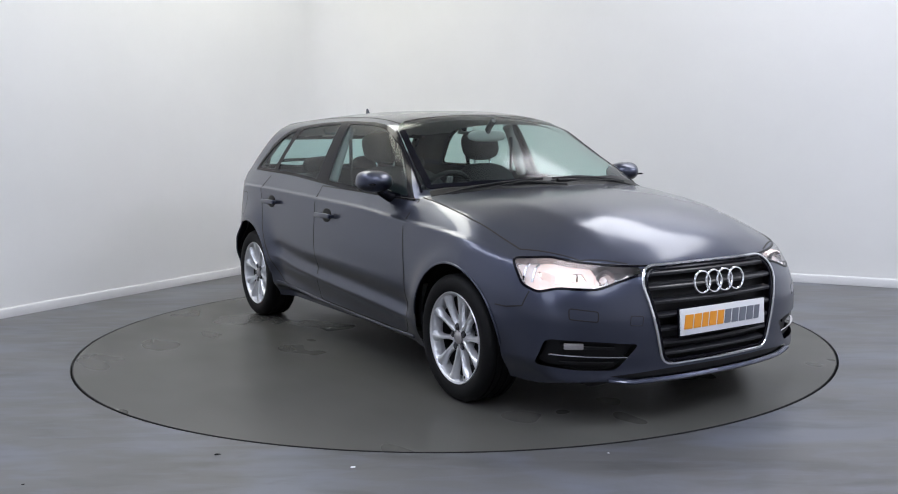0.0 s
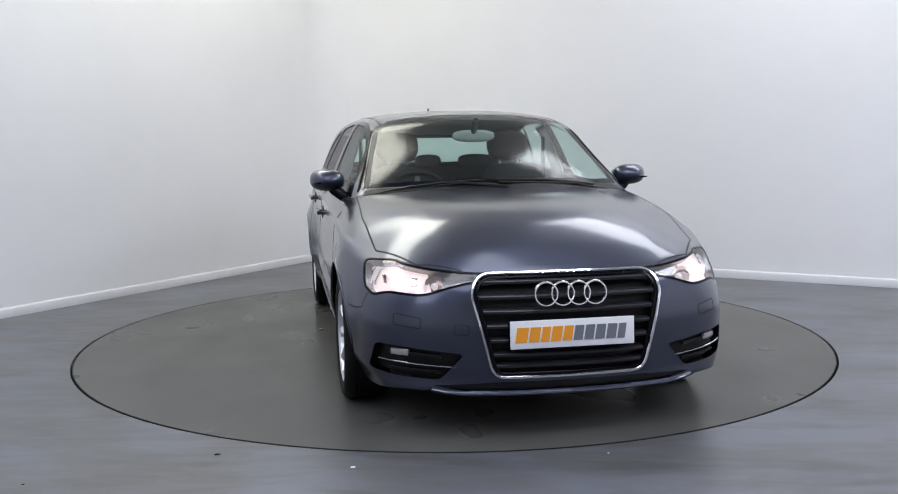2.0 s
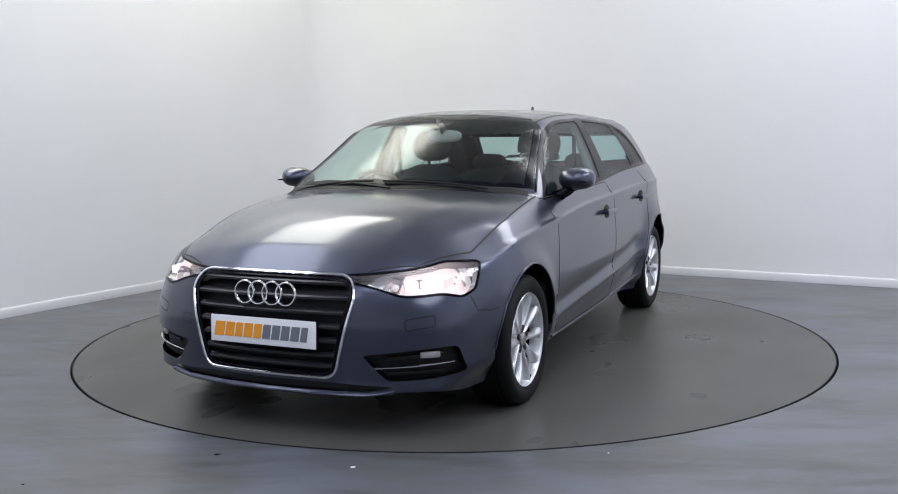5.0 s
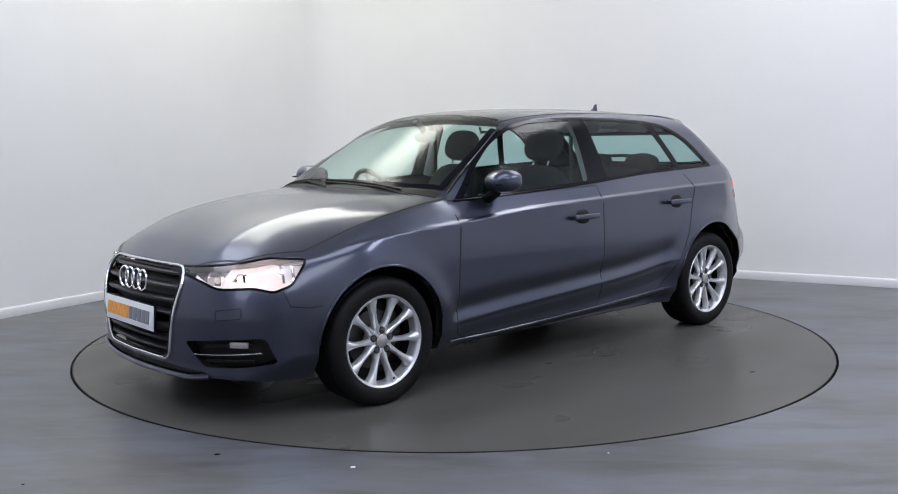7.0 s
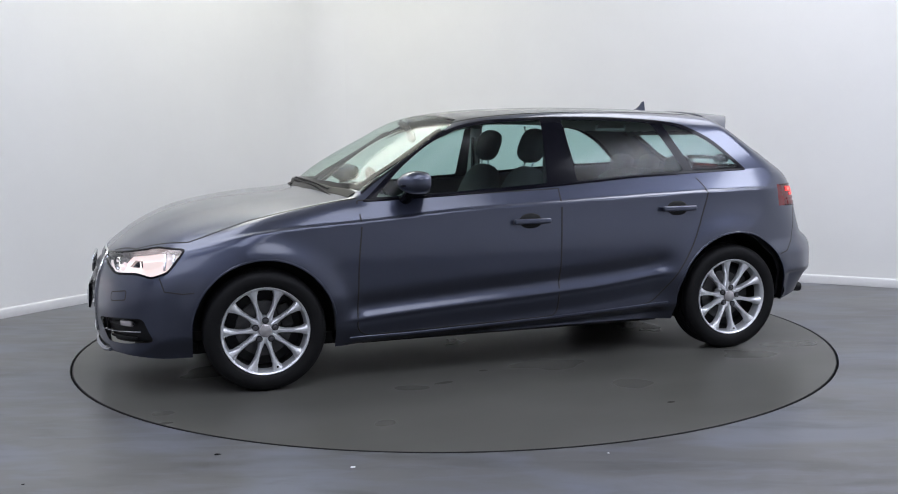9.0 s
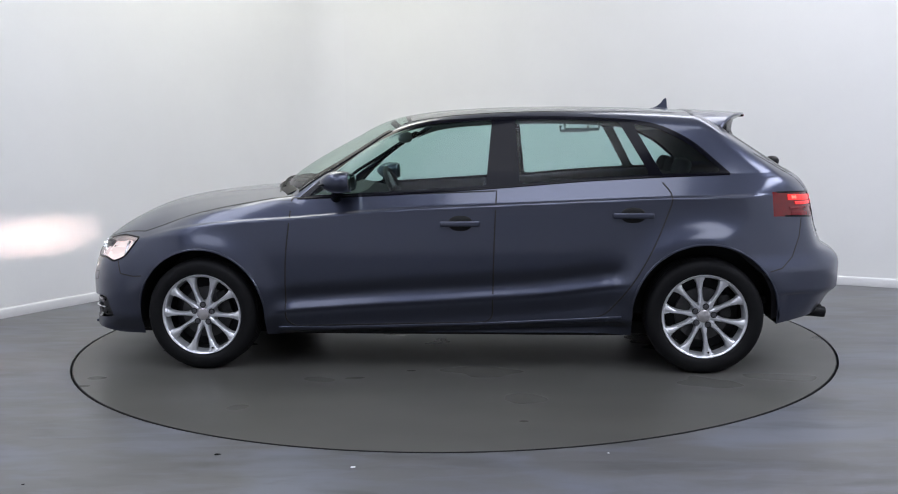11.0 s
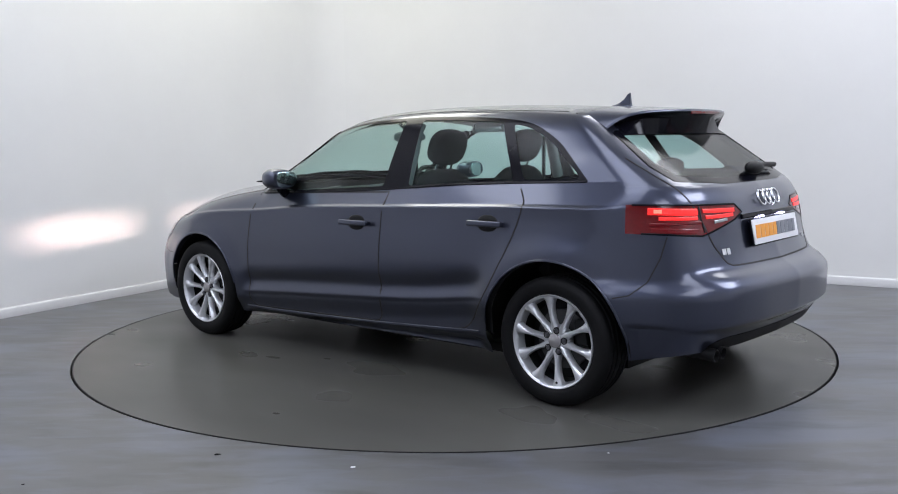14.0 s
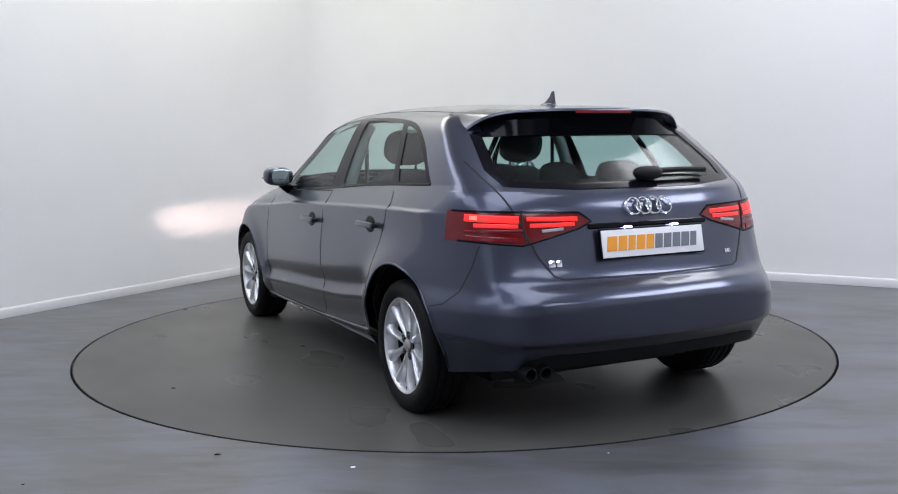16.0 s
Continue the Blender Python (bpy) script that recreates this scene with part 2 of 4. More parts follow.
def spl(x, xs, ys, soft=0.0):
    """Smooth curve through a few knots (monotone cubic), rounded over soft metres and kept as a fine table."""
    key = (tuple(xs), tuple(ys), soft)
    if key not in CURVES:
        kx, ky = np.asarray(xs, float), np.asarray(ys, float)
        g = np.arange(kx[0] - 1.2, kx[-1] + 1.2, 0.001)
        d = np.diff(ky) / np.diff(kx)
        m = np.concatenate([[d[0]], np.where(d[:-1] * d[1:] > 0, 2 * d[:-1] * d[1:] / (d[:-1] + d[1:] + 1e-12), 0), [d[-1]]])
        gc = np.clip(g, kx[0], kx[-1])
        i = np.clip(np.searchsorted(kx, gc) - 1, 0, len(kx) - 2)
        h = kx[i + 1] - kx[i]
        t = (gc - kx[i]) / h
        v = (2 * t**3 - 3 * t**2 + 1) * ky[i] + (t**3 - 2 * t**2 + t) * h * m[i] + (-2 * t**3 + 3 * t**2) * ky[i + 1] + (t**3 - t**2) * h * m[i + 1]
        v = v + np.where(g < kx[0], (g - kx[0]) * m[0], 0) + np.where(g > kx[-1], (g - kx[-1]) * m[-1], 0)
        if soft:
            n = int(3000 * soft)
            k = np.exp(-0.5 * (np.arange(-n, n + 1) / (1000 * soft)) ** 2)
            pad = np.concatenate([v[0] + (v[1] - v[0]) * np.arange(-n, 0), v, v[-1] + (v[-1] - v[-2]) * np.arange(1, n + 1)])
            v = np.convolve(pad, k / k.sum(), "valid")
        CURVES[key] = (g, v)
    return np.interp(x, *CURVES[key])


def step(x, a, b):
    t = np.clip((x - a) / (b - a), 0, 1)
    return t * t * (3 - 2 * t)


def smax(a, b, k):
    h = np.maximum(k - np.abs(a - b), 0) / k
    return np.maximum(a, b) + h * h * k * 0.25


WHEEL_X, WHEEL_Z = 1.318, 0.302
ARCH_RADIUS = {1: 0.344, -1: 0.366}


def shoulder(x):
    return spl(x, [-1.7, -1.2, -0.7, -0.2, 0.3, 0.8, 1.15, 1.43, 1.68], [0.915, 0.908, 0.892, 0.874, 0.854, 0.815, 0.795, 0.765, 0.705], 0.08)


def belt(x):
    return spl(x, [-1.45, -0.72, -0.29, 0.1, 0.32, 0.75, 1.0], [1.018, 0.996, 0.965, 0.942, 0.93, 0.902, 0.885], 0.08)


def low_crease(x):
    return spl(x, [-0.85, -0.51, -0.21, 0.3, 0.6, 0.85], [0.455, 0.413, 0.392, 0.361, 0.341, 0.322], 0.08)


def side(x, z):
    """Half width of the car."""
    w = spl(x, [-2.1, -1.9, -1.7, -1.45, -1.2, -0.8, 0, 0.8, 1.1, 1.4, 1.65, 1.85, 2.0, 2.15], [0.74, 0.795, 0.838, 0.868, 0.876, 0.872, 0.874, 0.868, 0.872, 0.872, 0.845, 0.80, 0.755, 0.70], 0.05)
    for s in (1, -1):
        r = np.hypot(x - s * WHEEL_X, z - WHEEL_Z)
        w = w + (0.020 if s > 0 else 0.030) * np.exp(-(((r - ARCH_RADIUS[s]) / (0.075 if s > 0 else 0.095)) ** 2)) * step(z, 0.28, 0.46)
    zs, zb, zc = shoulder(x), belt(x), low_crease(x)
    inset = 0.0
    # tuck under the doors below the lower crease
    mid = step(x, -1.0, -0.8) * (1 - step(x, 0.82, 0.95))
    inset = inset + mid * (0.010 * step(zc - z, -0.008, 0.020) + 0.022 * step(zc - z, 0.0, 0.11)) + (1 - mid) * 0.05 * step(0.30 - z, 0, 0.13) + mid * 0.085 * step(0.246 - 0.035 * x - z, 0, 0.055) + 0.030 * step(0.43 - z, 0, 0.03) * step(-x, 1.66, 1.74)
    # hollow above the lower crease and gentle belly up to the shoulder line
    inset = inset + mid * 0.024 * np.exp(-(((z - zc - 0.060) / 0.052) ** 2))
    inset = inset + 0.020 * step(z, 0.60, 0.9) * 1.0
    t = z - zs
    inset = inset + 0.014 * step(t, -0.008, 0.006)
    up = np.maximum(t, 0)
    inset = inset + np.minimum(up, np.maximum(zb - zs, 0.02)) * 0.62
    g = np.maximum(z - zb, 0)
    return w - inset - g * 0.36 - 0.30 * g * g


def nose(y, z):
    a = np.abs(y)
    x = spl(z, [0.17, 0.20, 0.24, 0.30, 0.42, 0.54, 0.62, 0.67, 0.72, 0.8], [2.095, 2.130, 2.125, 2.132, 2.137, 2.128, 2.108, 2.085, 2.05, 1.98], 0.012)
    p = spl(a, [0, 0.2, 0.4, 0.55, 0.65, 0.75, 0.83, 0.95], [0, -0.010, -0.042, -0.092, -0.145, -0.235, -0.38, -0.75], 0.03)
    return x + p * (0.92 + 0.33 * step(z, 0.45, 0.72))


def tail(y, z):
    a = np.abs(y)
    # the bumper's ledge under the tailgate fades out towards the corners
    ledge = spl(z, [0.17, 0.24, 0.33, 0.385, 0.415, 0.56, 0.605, 0.645, 0.73, 0.84, 0.92, 0.985, 1.03, 1.24, 1.34], [-1.90, -1.975, -2.035, -2.075, -2.112, -2.118, -2.09, -2.03, -1.995, -1.972, -1.952, -1.91, -1.845, -1.53, -1.38], 0.007)
    plain = spl(z, [0.17, 0.24, 0.33, 0.385, 0.415, 0.52, 0.62, 0.73, 0.84, 0.92, 0.985, 1.03, 1.24, 1.34], [-1.90, -1.970, -2.022, -2.058, -2.090, -2.085, -2.052, -2.018, -1.985, -1.955, -1.91, -1.845, -1.53, -1.38], 0.012)
    x = ledge + (plain - ledge) * step(a, 0.56, 0.76)
    p = spl(a, [0, 0.3, 0.5, 0.62, 0.70, 0.77, 0.85, 0.95], [0, 0.016, 0.05, 0.095, 0.15, 0.25, 0.45, 0.8], 0.025)
    return x + p * (1 - 0.15 * step(0.62 - z, 0, 0.1))


def top(x, y):
    a = np.abs(y)
    xb = x + 0.20 * (a / 0.74) ** 2 * (1 - step(x, 1.0, 1.45))
    knots = [-1.75, -1.5, -1.14, -0.77, -0.4, -0.05, 0.15, 0.32, 0.44, 0.6, 0.77, 0.9, 0.985, 1.03, 1.1, 1.34, 1.5, 1.67, 1.79, 1.9, 2.0, 2.06, 2.12]
    heights = [1.300, 1.342, 1.370, 1.388, 1.394, 1.386, 1.371, 1.345, 1.310, 1.229, 1.140, 1.062, 1.000, 0.968, 0.955, 0.936, 0.917, 0.886, 0.843, 0.785, 0.712, 0.66, 0.58]
    z, calm = spl(xb, knots, heights, 0.012), spl(xb, knots, heights, 0.07)
    z = z + (calm - z) * (step(xb, 1.14, 1.30) * (1 - step(xb, 1.80, 1.95)) + 1 - step(xb, -0.05, 0.15))
    ah = spl(x, [0.7, 1.0, 1.3, 1.7, 2.0, 2.1], [0.03, 0.045, 0.085, 0.165, 0.15, 0.12], 0.08)
    hood = ah * (a / 0.75) ** 2.8
    # the two raised lines of the bonnet
    hood = hood - 0.0028 * np.exp(-(((a - (0.44 + 0.10 * (1.9 - x))) / 0.055) ** 2)) * step(x, 1.0, 1.2) * (1 - step(x, 1.8, 2.0))
    roof = 0.046 * (a / 0.58) ** 2.8
    k = step(x, 0.55, 0.95)
    return z - (hood * k + roof * (1 - k))


def field(p):
    x, y, z = p[:, 0], p[:, 1], p[:, 2]
    a = np.abs(y)
    f = smax(a - side(x, z), (z - top(x, y)) * 0.85, 0.055)
    f = smax(f, x - nose(y, z), 0.03)
    f = smax(f, (tail(y, z) - x) * np.where(z > 1.0, 0.7, 1.0), 0.035)
    return f


def shell_mesh():
    """A boxy lattice pushed out from the car's core to its skin."""
    gx = np.concatenate([np.linspace(-2.5, -1.5, 42)[:-1], np.linspace(-1.5, 1.75, 180)[:-1], np.linspace(1.75, 2.5, 34)])
    gy = np.concatenate([np.linspace(-1.15, -0.40, 34)[:-1], np.linspace(-0.40, 0.40, 45)[:-1], np.linspace(0.40, 1.15, 34)])
    gz = np.concatenate([np.linspace(-0.1, 0.30, 16)[:-1], np.linspace(0.30, 0.55, 42)[:-1], np.linspace(0.55, 1.7, 66)])
    nx, ny, nz = len(gx), len(gy), len(gz)
    quads = []

    def grid(na, nb, f, flip):
        i, j = np.meshgrid(np.arange(na - 1), np.arange(nb - 1), indexing="ij")
        i, j = i.ravel(), j.ravel()
        q = [f(i, j), f(i + 1, j), f(i + 1, j + 1), f(i, j + 1)]
        quads.append(np.stack(q[::-1] if flip else q, 1))

    code = lambda i, j, k: (i * 1000 + j) * 1000 + k
    z0 = lambda i: np.zeros_like(i)
    grid(nx, ny, lambda i, j: code(i, j, z0(i) + nz - 1), False)
    grid(nx, nz, lambda i, k: code(i, z0(i), k), False)
    grid(nx, nz, lambda i, k: code(i, z0(i) + ny - 1, k), True)
    grid(ny, nz, lambda j, k: code(z0(j), j, k), True)
    grid(ny, nz, lambda j, k: code(z0(j) + nx - 1, j, k), False)
    q = np.concatenate(quads)
    ids, inv = np.unique(q, return_inverse=True)
    q = inv.reshape(q.shape)
    P = np.stack([gx[ids // 1000000], gy[ids // 1000 % 1000], gz[ids % 1000]], 1)
    core = np.stack([np.clip(P[:, 0], -1.5, 1.75), np.clip(P[:, 1], -0.40, 0.40), np.clip(P[:, 2], 0.30, 0.55)], 1)
    lo, hi = np.zeros(len(P)), np.ones(len(P))
    for _ in range(17):
        mid = (lo + hi) / 2
        inside = field(core + (P - core) * mid[:, None]) < 0
        lo, hi = np.where(inside, mid, lo), np.where(inside, hi, mid)
    V = core + (P - core) * hi[:, None]
    V[:, 2] = np.maximum(V[:, 2], spl(V[:, 0], [-2.1, -1.9, -1.65, -1.5, -1.2, 1.5, 1.78, 2.0, 2.12], [0.30, 0.285, 0.248, 0.22, 0.19, 0.185, 0.18, 0.20, 0.192]))
    return V, q


# outlines of the panels: side view (x, z), top view (x, y) or end view (y, z)
def circle(cx, cz, r, n=40, a0=0.0, a1=360.0):
    return [(cx + r * math.cos(radians(a0 + (a1 - a0) * i / n)), cz + r * math.sin(radians(a0 + (a1 - a0) * i / n))) for i in range(n if a1 - a0 > 359 else n + 1)]


def rounded(pts, r, n=4):
    """Polygon with rounded corners; r a number or one for each corner."""
    out, m = [], len(pts)
    for i in range(m):
        p0, p1, p2 = Vector(pts[i - 1]), Vector(pts[i]), Vector(pts[(i + 1) % m])
        rr = r[i] if isinstance(r, (list, tuple)) else r
        if rr <= 0:
            out.append(tuple(p1))
            continue
        a, b = (p0 - p1), (p2 - p1)
        ka, kb = min(rr, a.length * 0.45), min(rr, b.length * 0.45)
        A, B = p1 + a.normalized() * ka, p1 + b.normalized() * kb
        for k in range(n + 1):
            t = k / n
            out.append(tuple(A * (1 - t) ** 2 + p1 * 2 * t * (1 - t) + B * t * t))
    return out


def inside(poly, x, y):
    c = False
    for (x1, y1), (x2, y2) in zip(poly, poly[1:] + poly[:1]):
        if (y1 > y) != (y2 > y) and x < (x2 - x1) * (y - y1) / (y2 - y1) + x1:
            c = not c
    return c


AX = {"side": (0, 2, 1), "top": (0, 1, 2), "end": (1, 2, 0)}


class Skin:
    """The car's skin as loose polygons: points, faces, and the panel that each face belongs to."""

    def __init__(self, V, Q):
        self.points = [tuple(v) for v in V.tolist()]
        self.faces = [tuple(q) for q in Q.tolist()]
        c = V[Q].mean(1)
        n = np.cross(V[Q[:, 2]] - V[Q[:, 0]], V[Q[:, 3]] - V[Q[:, 1]])
        n /= np.linalg.norm(n, axis=1)[:, None] + 1e-12
        self.centres, self.normals = [Vector(v) for v in c], [Vector(v) for v in n]
        self.panel = [0] * len(Q)
        self.was = {}

    def cut(self, poly, view, ident, keep, only=None):
        """Cuts the outline into the skin and marks the faces inside it with ident. keep(centre, normal): which faces may be cut."""
        a, b, _ = AX[view]
        xs, ys = [p[0] for p in poly], [p[1] for p in poly]
        x0, x1, y0, y1 = min(xs) - 0.05, max(xs) + 0.05, min(ys) - 0.05, max(ys) + 0.05
        pts = self.points
        cand = [i for i, c in enumerate(self.centres) if x0 < c[a] < x1 and y0 < c[b] < y1 and (only is None or self.panel[i] in only) and keep(c, self.normals[i])]
        box = lambda f: (min(pts[v][a] for v in f), max(pts[v][a] for v in f), min(pts[v][b] for v in f), max(pts[v][b] for v in f))
        work = [(self.faces[i], i, box(self.faces[i])) for i in cand]
        for (ax, ay), (bx, by) in zip(poly, poly[1:] + poly[:1]):
            dx, dy = bx - ax, by - ay
            ln = math.hypot(dx, dy)
            if ln < 1e-5:
                continue
            dx, dy = dx / ln, dy / ln
            lo, hi = -0.004, ln + 0.004
            u0, u1, v0, v1 = min(ax, bx) - 0.004, max(ax, bx) + 0.004, min(ay, by) - 0.004, max(ay, by) + 0.004
            made, nxt = {}, []
            for item in work:
                f, i, q4 = item
                if q4[1] < u0 or q4[0] > u1 or q4[3] < v0 or q4[2] > v1:
                    nxt.append(item)
                    continue
                d = [(pts[v][0 + a] - ax) * dy - (pts[v][b] - ay) * dx for v in f]
                if max(d) < 2e-5 or min(d) > -2e-5:
                    nxt.append(item)
                    continue
                s = [(pts[v][a] - ax) * dx + (pts[v][b] - ay) * dy for v in f]
                if max(s) < lo or min(s) > hi:
                    nxt.append(item)
                    continue
                A, B = [], []
                n = len(f)
                for k in range(n):
                    p, q, dp, dq = f[k], f[(k + 1) % n], d[k], d[(k + 1) % n]
                    if dp >= -2e-5:
                        A.append(p)
                    if dp <= 2e-5:
                        B.append(p)
                    if (dp > 2e-5 and dq < -2e-5) or (dp < -2e-5 and dq > 2e-5):
                        key = (min(p, q), max(p, q))
                        if key not in made:
                            t = dp / (dp - dq)
                            made[key] = len(pts)
                            pts.append(tuple(u + (v - u) * t for u, v in zip(pts[p], pts[q])))
                        A.append(made[key]), B.append(made[key])
                for g in (A, B):
                    if len(g) > 2:
                        nxt.append((tuple(g), i, box(g)))
            work = nxt
        seen = set()
        for f, i, q4 in work:
            c = Vector((0, 0, 0))
            for v in f:
                c += Vector(pts[v])
            c /= len(f)
            p = ident if inside(poly, c[a], c[b]) else self.panel[i]
            if i not in seen:
                seen.add(i)
                self.faces[i], self.centres[i], old = f, c, self.panel[i]
                self.panel[i] = p
                self.was[i] = old
            else:
                p = ident if inside(poly, c[a], c[b]) else self.was[i]
                self.faces.append(f), self.centres.append(c), self.normals.append(self.normals[i]), self.panel.append(p)

    def take(self, idents, test=lambda c: True, shift=0.0):
        """The points, normals and faces of some panels, moved out by shift."""
        fs = [f for f, p, c in zip(self.faces, self.panel, self.centres) if p in idents and test(c)]
        index, order = {}, []
        for f in fs:
            for v in f:
                if v not in index:
                    index[v] = len(order)
                    order.append(v)
        P = np.array([self.points[v] for v in order])
        N = gradient(P)
        return P + N * shift, N, [[index[v] for v in f] for f in fs]


def gradient(P):
    h = 0.004
    N = np.stack([field(P + d) - field(P - d) for d in (np.array([h, 0, 0]), np.array([0, h, 0]), np.array([0, 0, h]))], 1)
    return N / (np.linalg.norm(N, axis=1)[:, None] + 1e-12)


def mirrored(poly):
    return [(-x, y) for x, y in poly][::-1]


FRONT_WINDOW = rounded([(0.735, 0.925), (0.60, 1.055), (0.42, 1.187), (0.26, 1.262), (0.10, 1.296), (-0.232, 1.312), (-0.205, 0.972), (0.32, 0.942)], [0.02, 0.08, 0.08, 0.08, 0.08, 0.02, 0.02, 0.05])
REAR_WINDOW = rounded([(-0.352, 1.313), (-0.62, 1.308), (-0.893, 1.292), (-1.045, 1.020), (-0.72, 1.004), (-0.382, 0.978)], [0.02, 0.1, 0.03, 0.02, 0.05, 0.02])
QUARTER = rounded([(-0.965, 1.282), (-1.09, 1.258), (-1.24, 1.180), (-1.405, 1.040), (-1.38, 1.030), (-1.105, 1.022)], [0.02, 0.06, 0.06, 0.03, 0.02, 0.02])
SURROUND = rounded([(0.80, 0.906), (0.62, 1.062), (0.43, 1.203), (0.26, 1.28), (0.09, 1.314), (-0.30, 1.33), (-0.65, 1.325), (-0.95, 1.306), (-1.11, 1.277), (-1.27, 1.19), (-1.455, 1.018), (-1.05, 1.003), (-0.72, 0.988), (-0.29, 0.957), (0.1, 0.934), (0.32, 0.922)], [0.01, 0.1, 0.1, 0.1, 0.1, 0.1, 0.1, 0.1, 0.1, 0.06, 0.015, 0.1, 0.1, 0.1, 0.1, 0.1], 3)
FRONT_DOOR = rounded([(0.833, 0.905), (0.62, 1.085), (0.43, 1.228), (0.26, 1.305), (0.09, 1.338), (-0.262, 1.345), (-0.262, 0.96), (-0.246, 0.60), (-0.236, 0.285), (-0.2, 0.262), (0.82, 0.235), (0.862, 0.27), (0.85, 0.62), (0.826, 0.80)], [0.01, 0.1, 0.1, 0.1, 0.1, 0, 0.05, 0.05, 0.03, 0.02, 0.03, 0.03, 0.1, 0.05], 3)
REAR_DOOR = rounded([(-0.268, 1.345), (-0.62, 1.34), (-0.935, 1.318), (-1.095, 0.99), (-1.162, 0.915), (-1.082, 0.70), (-0.965, 0.485), (-0.83, 0.31), (-0.76, 0.285), (-0.242, 0.264), (-0.252, 0.60), (-0.268, 0.96)], [0, 0.1, 0.02, 0.05, 0.05, 0.2, 0.2, 0.06, 0.05, 0.01, 0.1, 0.1], 3)
HEADLIGHT_SIDE = rounded([(1.675, 0.705), (1.80, 0.713), (2.06, 0.664), (2.052, 0.640), (2.003, 0.584), (1.90, 0.592), (1.835, 0.573), (1.76, 0.600)], 0.02, 3)
SCREEN = rounded([(1.02, 0.0), (0.985, 0.3), (0.90, 0.55), (0.795, 0.72), (0.55, 0.652), (0.30, 0.59), (0.21, 0.50), (0.265, 0.3), (0.285, 0.0), (0.265, -0.3), (0.21, -0.50), (0.30, -0.59), (0.55, -0.652), (0.795, -0.72), (0.90, -0.55), (0.985, -0.3)], [0.1, 0.1, 0.1, 0.02, 0.1, 0.04, 0.04, 0.1, 0.1, 0.1, 0.04, 0.04, 0.1, 0.02, 0.1, 0.1], 3)
GRILLE = rounded([(0.36, 0.668), (0.405, 0.60), (0.318, 0.255), (-0.318, 0.255), (-0.405, 0.60), (-0.36, 0.668)], [0.05, 0.04, 0.05, 0.05, 0.04, 0.05], 4)
INTAKE = rounded([(0.435, 0.352), (0.63, 0.374), (0.772, 0.384), (0.795, 0.270), (0.68, 0.252), (0.53, 0.246)], 0.02, 3)
LOWER_LIP = rounded([(0.56, 0.222), (0.30, 0.235), (-0.30, 0.235), (-0.56, 0.222), (-0.40, 0.195), (0.40, 0.195)], 0.02, 3)
TAILGATE = rounded([(0.70, 1.30), (0.672, 1.12), (0.632, 1.0), (0.60, 0.92), (0.525, 0.74), (0.455, 0.652), (-0.455, 0.652), (-0.525, 0.74), (-0.60, 0.92), (-0.632, 1.0), (-0.672, 1.12), (-0.70, 1.30)], [0, 0.05, 0.05, 0.05, 0.05, 0.05, 0.05, 0.05, 0.05, 0.05, 0.05, 0], 3)
BACK_WINDOW = rounded([(0.575, 1.245), (0.622, 1.09), (0.60, 1.020), (0.30, 1.008), (-0.30, 1.008), (-0.60, 1.020), (-0.622, 1.09), (-0.575, 1.245)], [0.03, 0.05, 0.05, 0.1, 0.1, 0.05, 0.05, 0.03], 3)
TAIL_LAMP = rounded([(0.90, 0.930), (0.335, 0.913), (0.283, 0.875), (0.345, 0.848), (0.58, 0.785), (0.90, 0.812)], [0.0, 0.03, 0.02, 0.03, 0.03, 0], 3)
DIFFUSER = rounded([(0.62, 0.312), (0.55, 0.352), (-0.55, 0.352), (-0.62, 0.312), (-0.60, 0.15), (0.60, 0.15)], [0.05, 0.06, 0.06, 0.05, 0, 0], 3)


# ---------------------------------------------------------------- car details
TAIL_RED = material("red lamp plastic", (0.15, 0.002, 0.004), 0.15, noise_scale=40, noise_amount=0.25, coat=0.1)
TAIL_DARK = material("dark red lamp plastic", (0.16, 0.003, 0.006), 0.2)
TAIL_LIT = glowing("lit red lamp", (1.0, 0.02, 0.015), 0.7, (0.6, 0.02, 0.02))
TAIL_HOT = glowing("red bulb", (1.0, 0.10, 0.07), 3.0, (0.6, 0.02, 0.02))
LAMP_SILVER = material("lamp housing silver", (0.50, 0.48, 0.48), 0.22, metal=0.6, noise_scale=30, noise_amount=0.2)
# reflectors and slot walls glow by themselves in place of bulb light
LAMP_LIT = glowing("self-lit reflector", (1.0, 0.80, 0.76), 0.65, (0.55, 0.5, 0.5))
LAMP_HOT = glowing("bright glow plate", (1.0, 0.88, 0.85), 2.2)
LAMP_WARM = glowing("warm lamp glow", (1.0, 0.74, 0.70), 0.28)
SLOT = glowing("glowing slot wall", (1.0, 0.93, 0.91), 2.5, (0.0, 0.0, 0.0))
BULB = glowing("hot bulb", (1.0, 0.72, 0.66), 9000.0)
MIRROR = material("mirror glass", (0.40, 0.48, 0.48), 0.02, metal=1.0)
SEAM = material("panel gap", (0.006, 0.006, 0.007), 0.7)
ORANGE = material("orange lettering", (0.85, 0.33, 0.02), 0.35)
GREY_INK = material("grey lettering", (0.16, 0.17, 0.20), 0.35)
PLATE_LAMP = glowing("plate lamp", (0.50, 0.48, 1.0), 30.0)


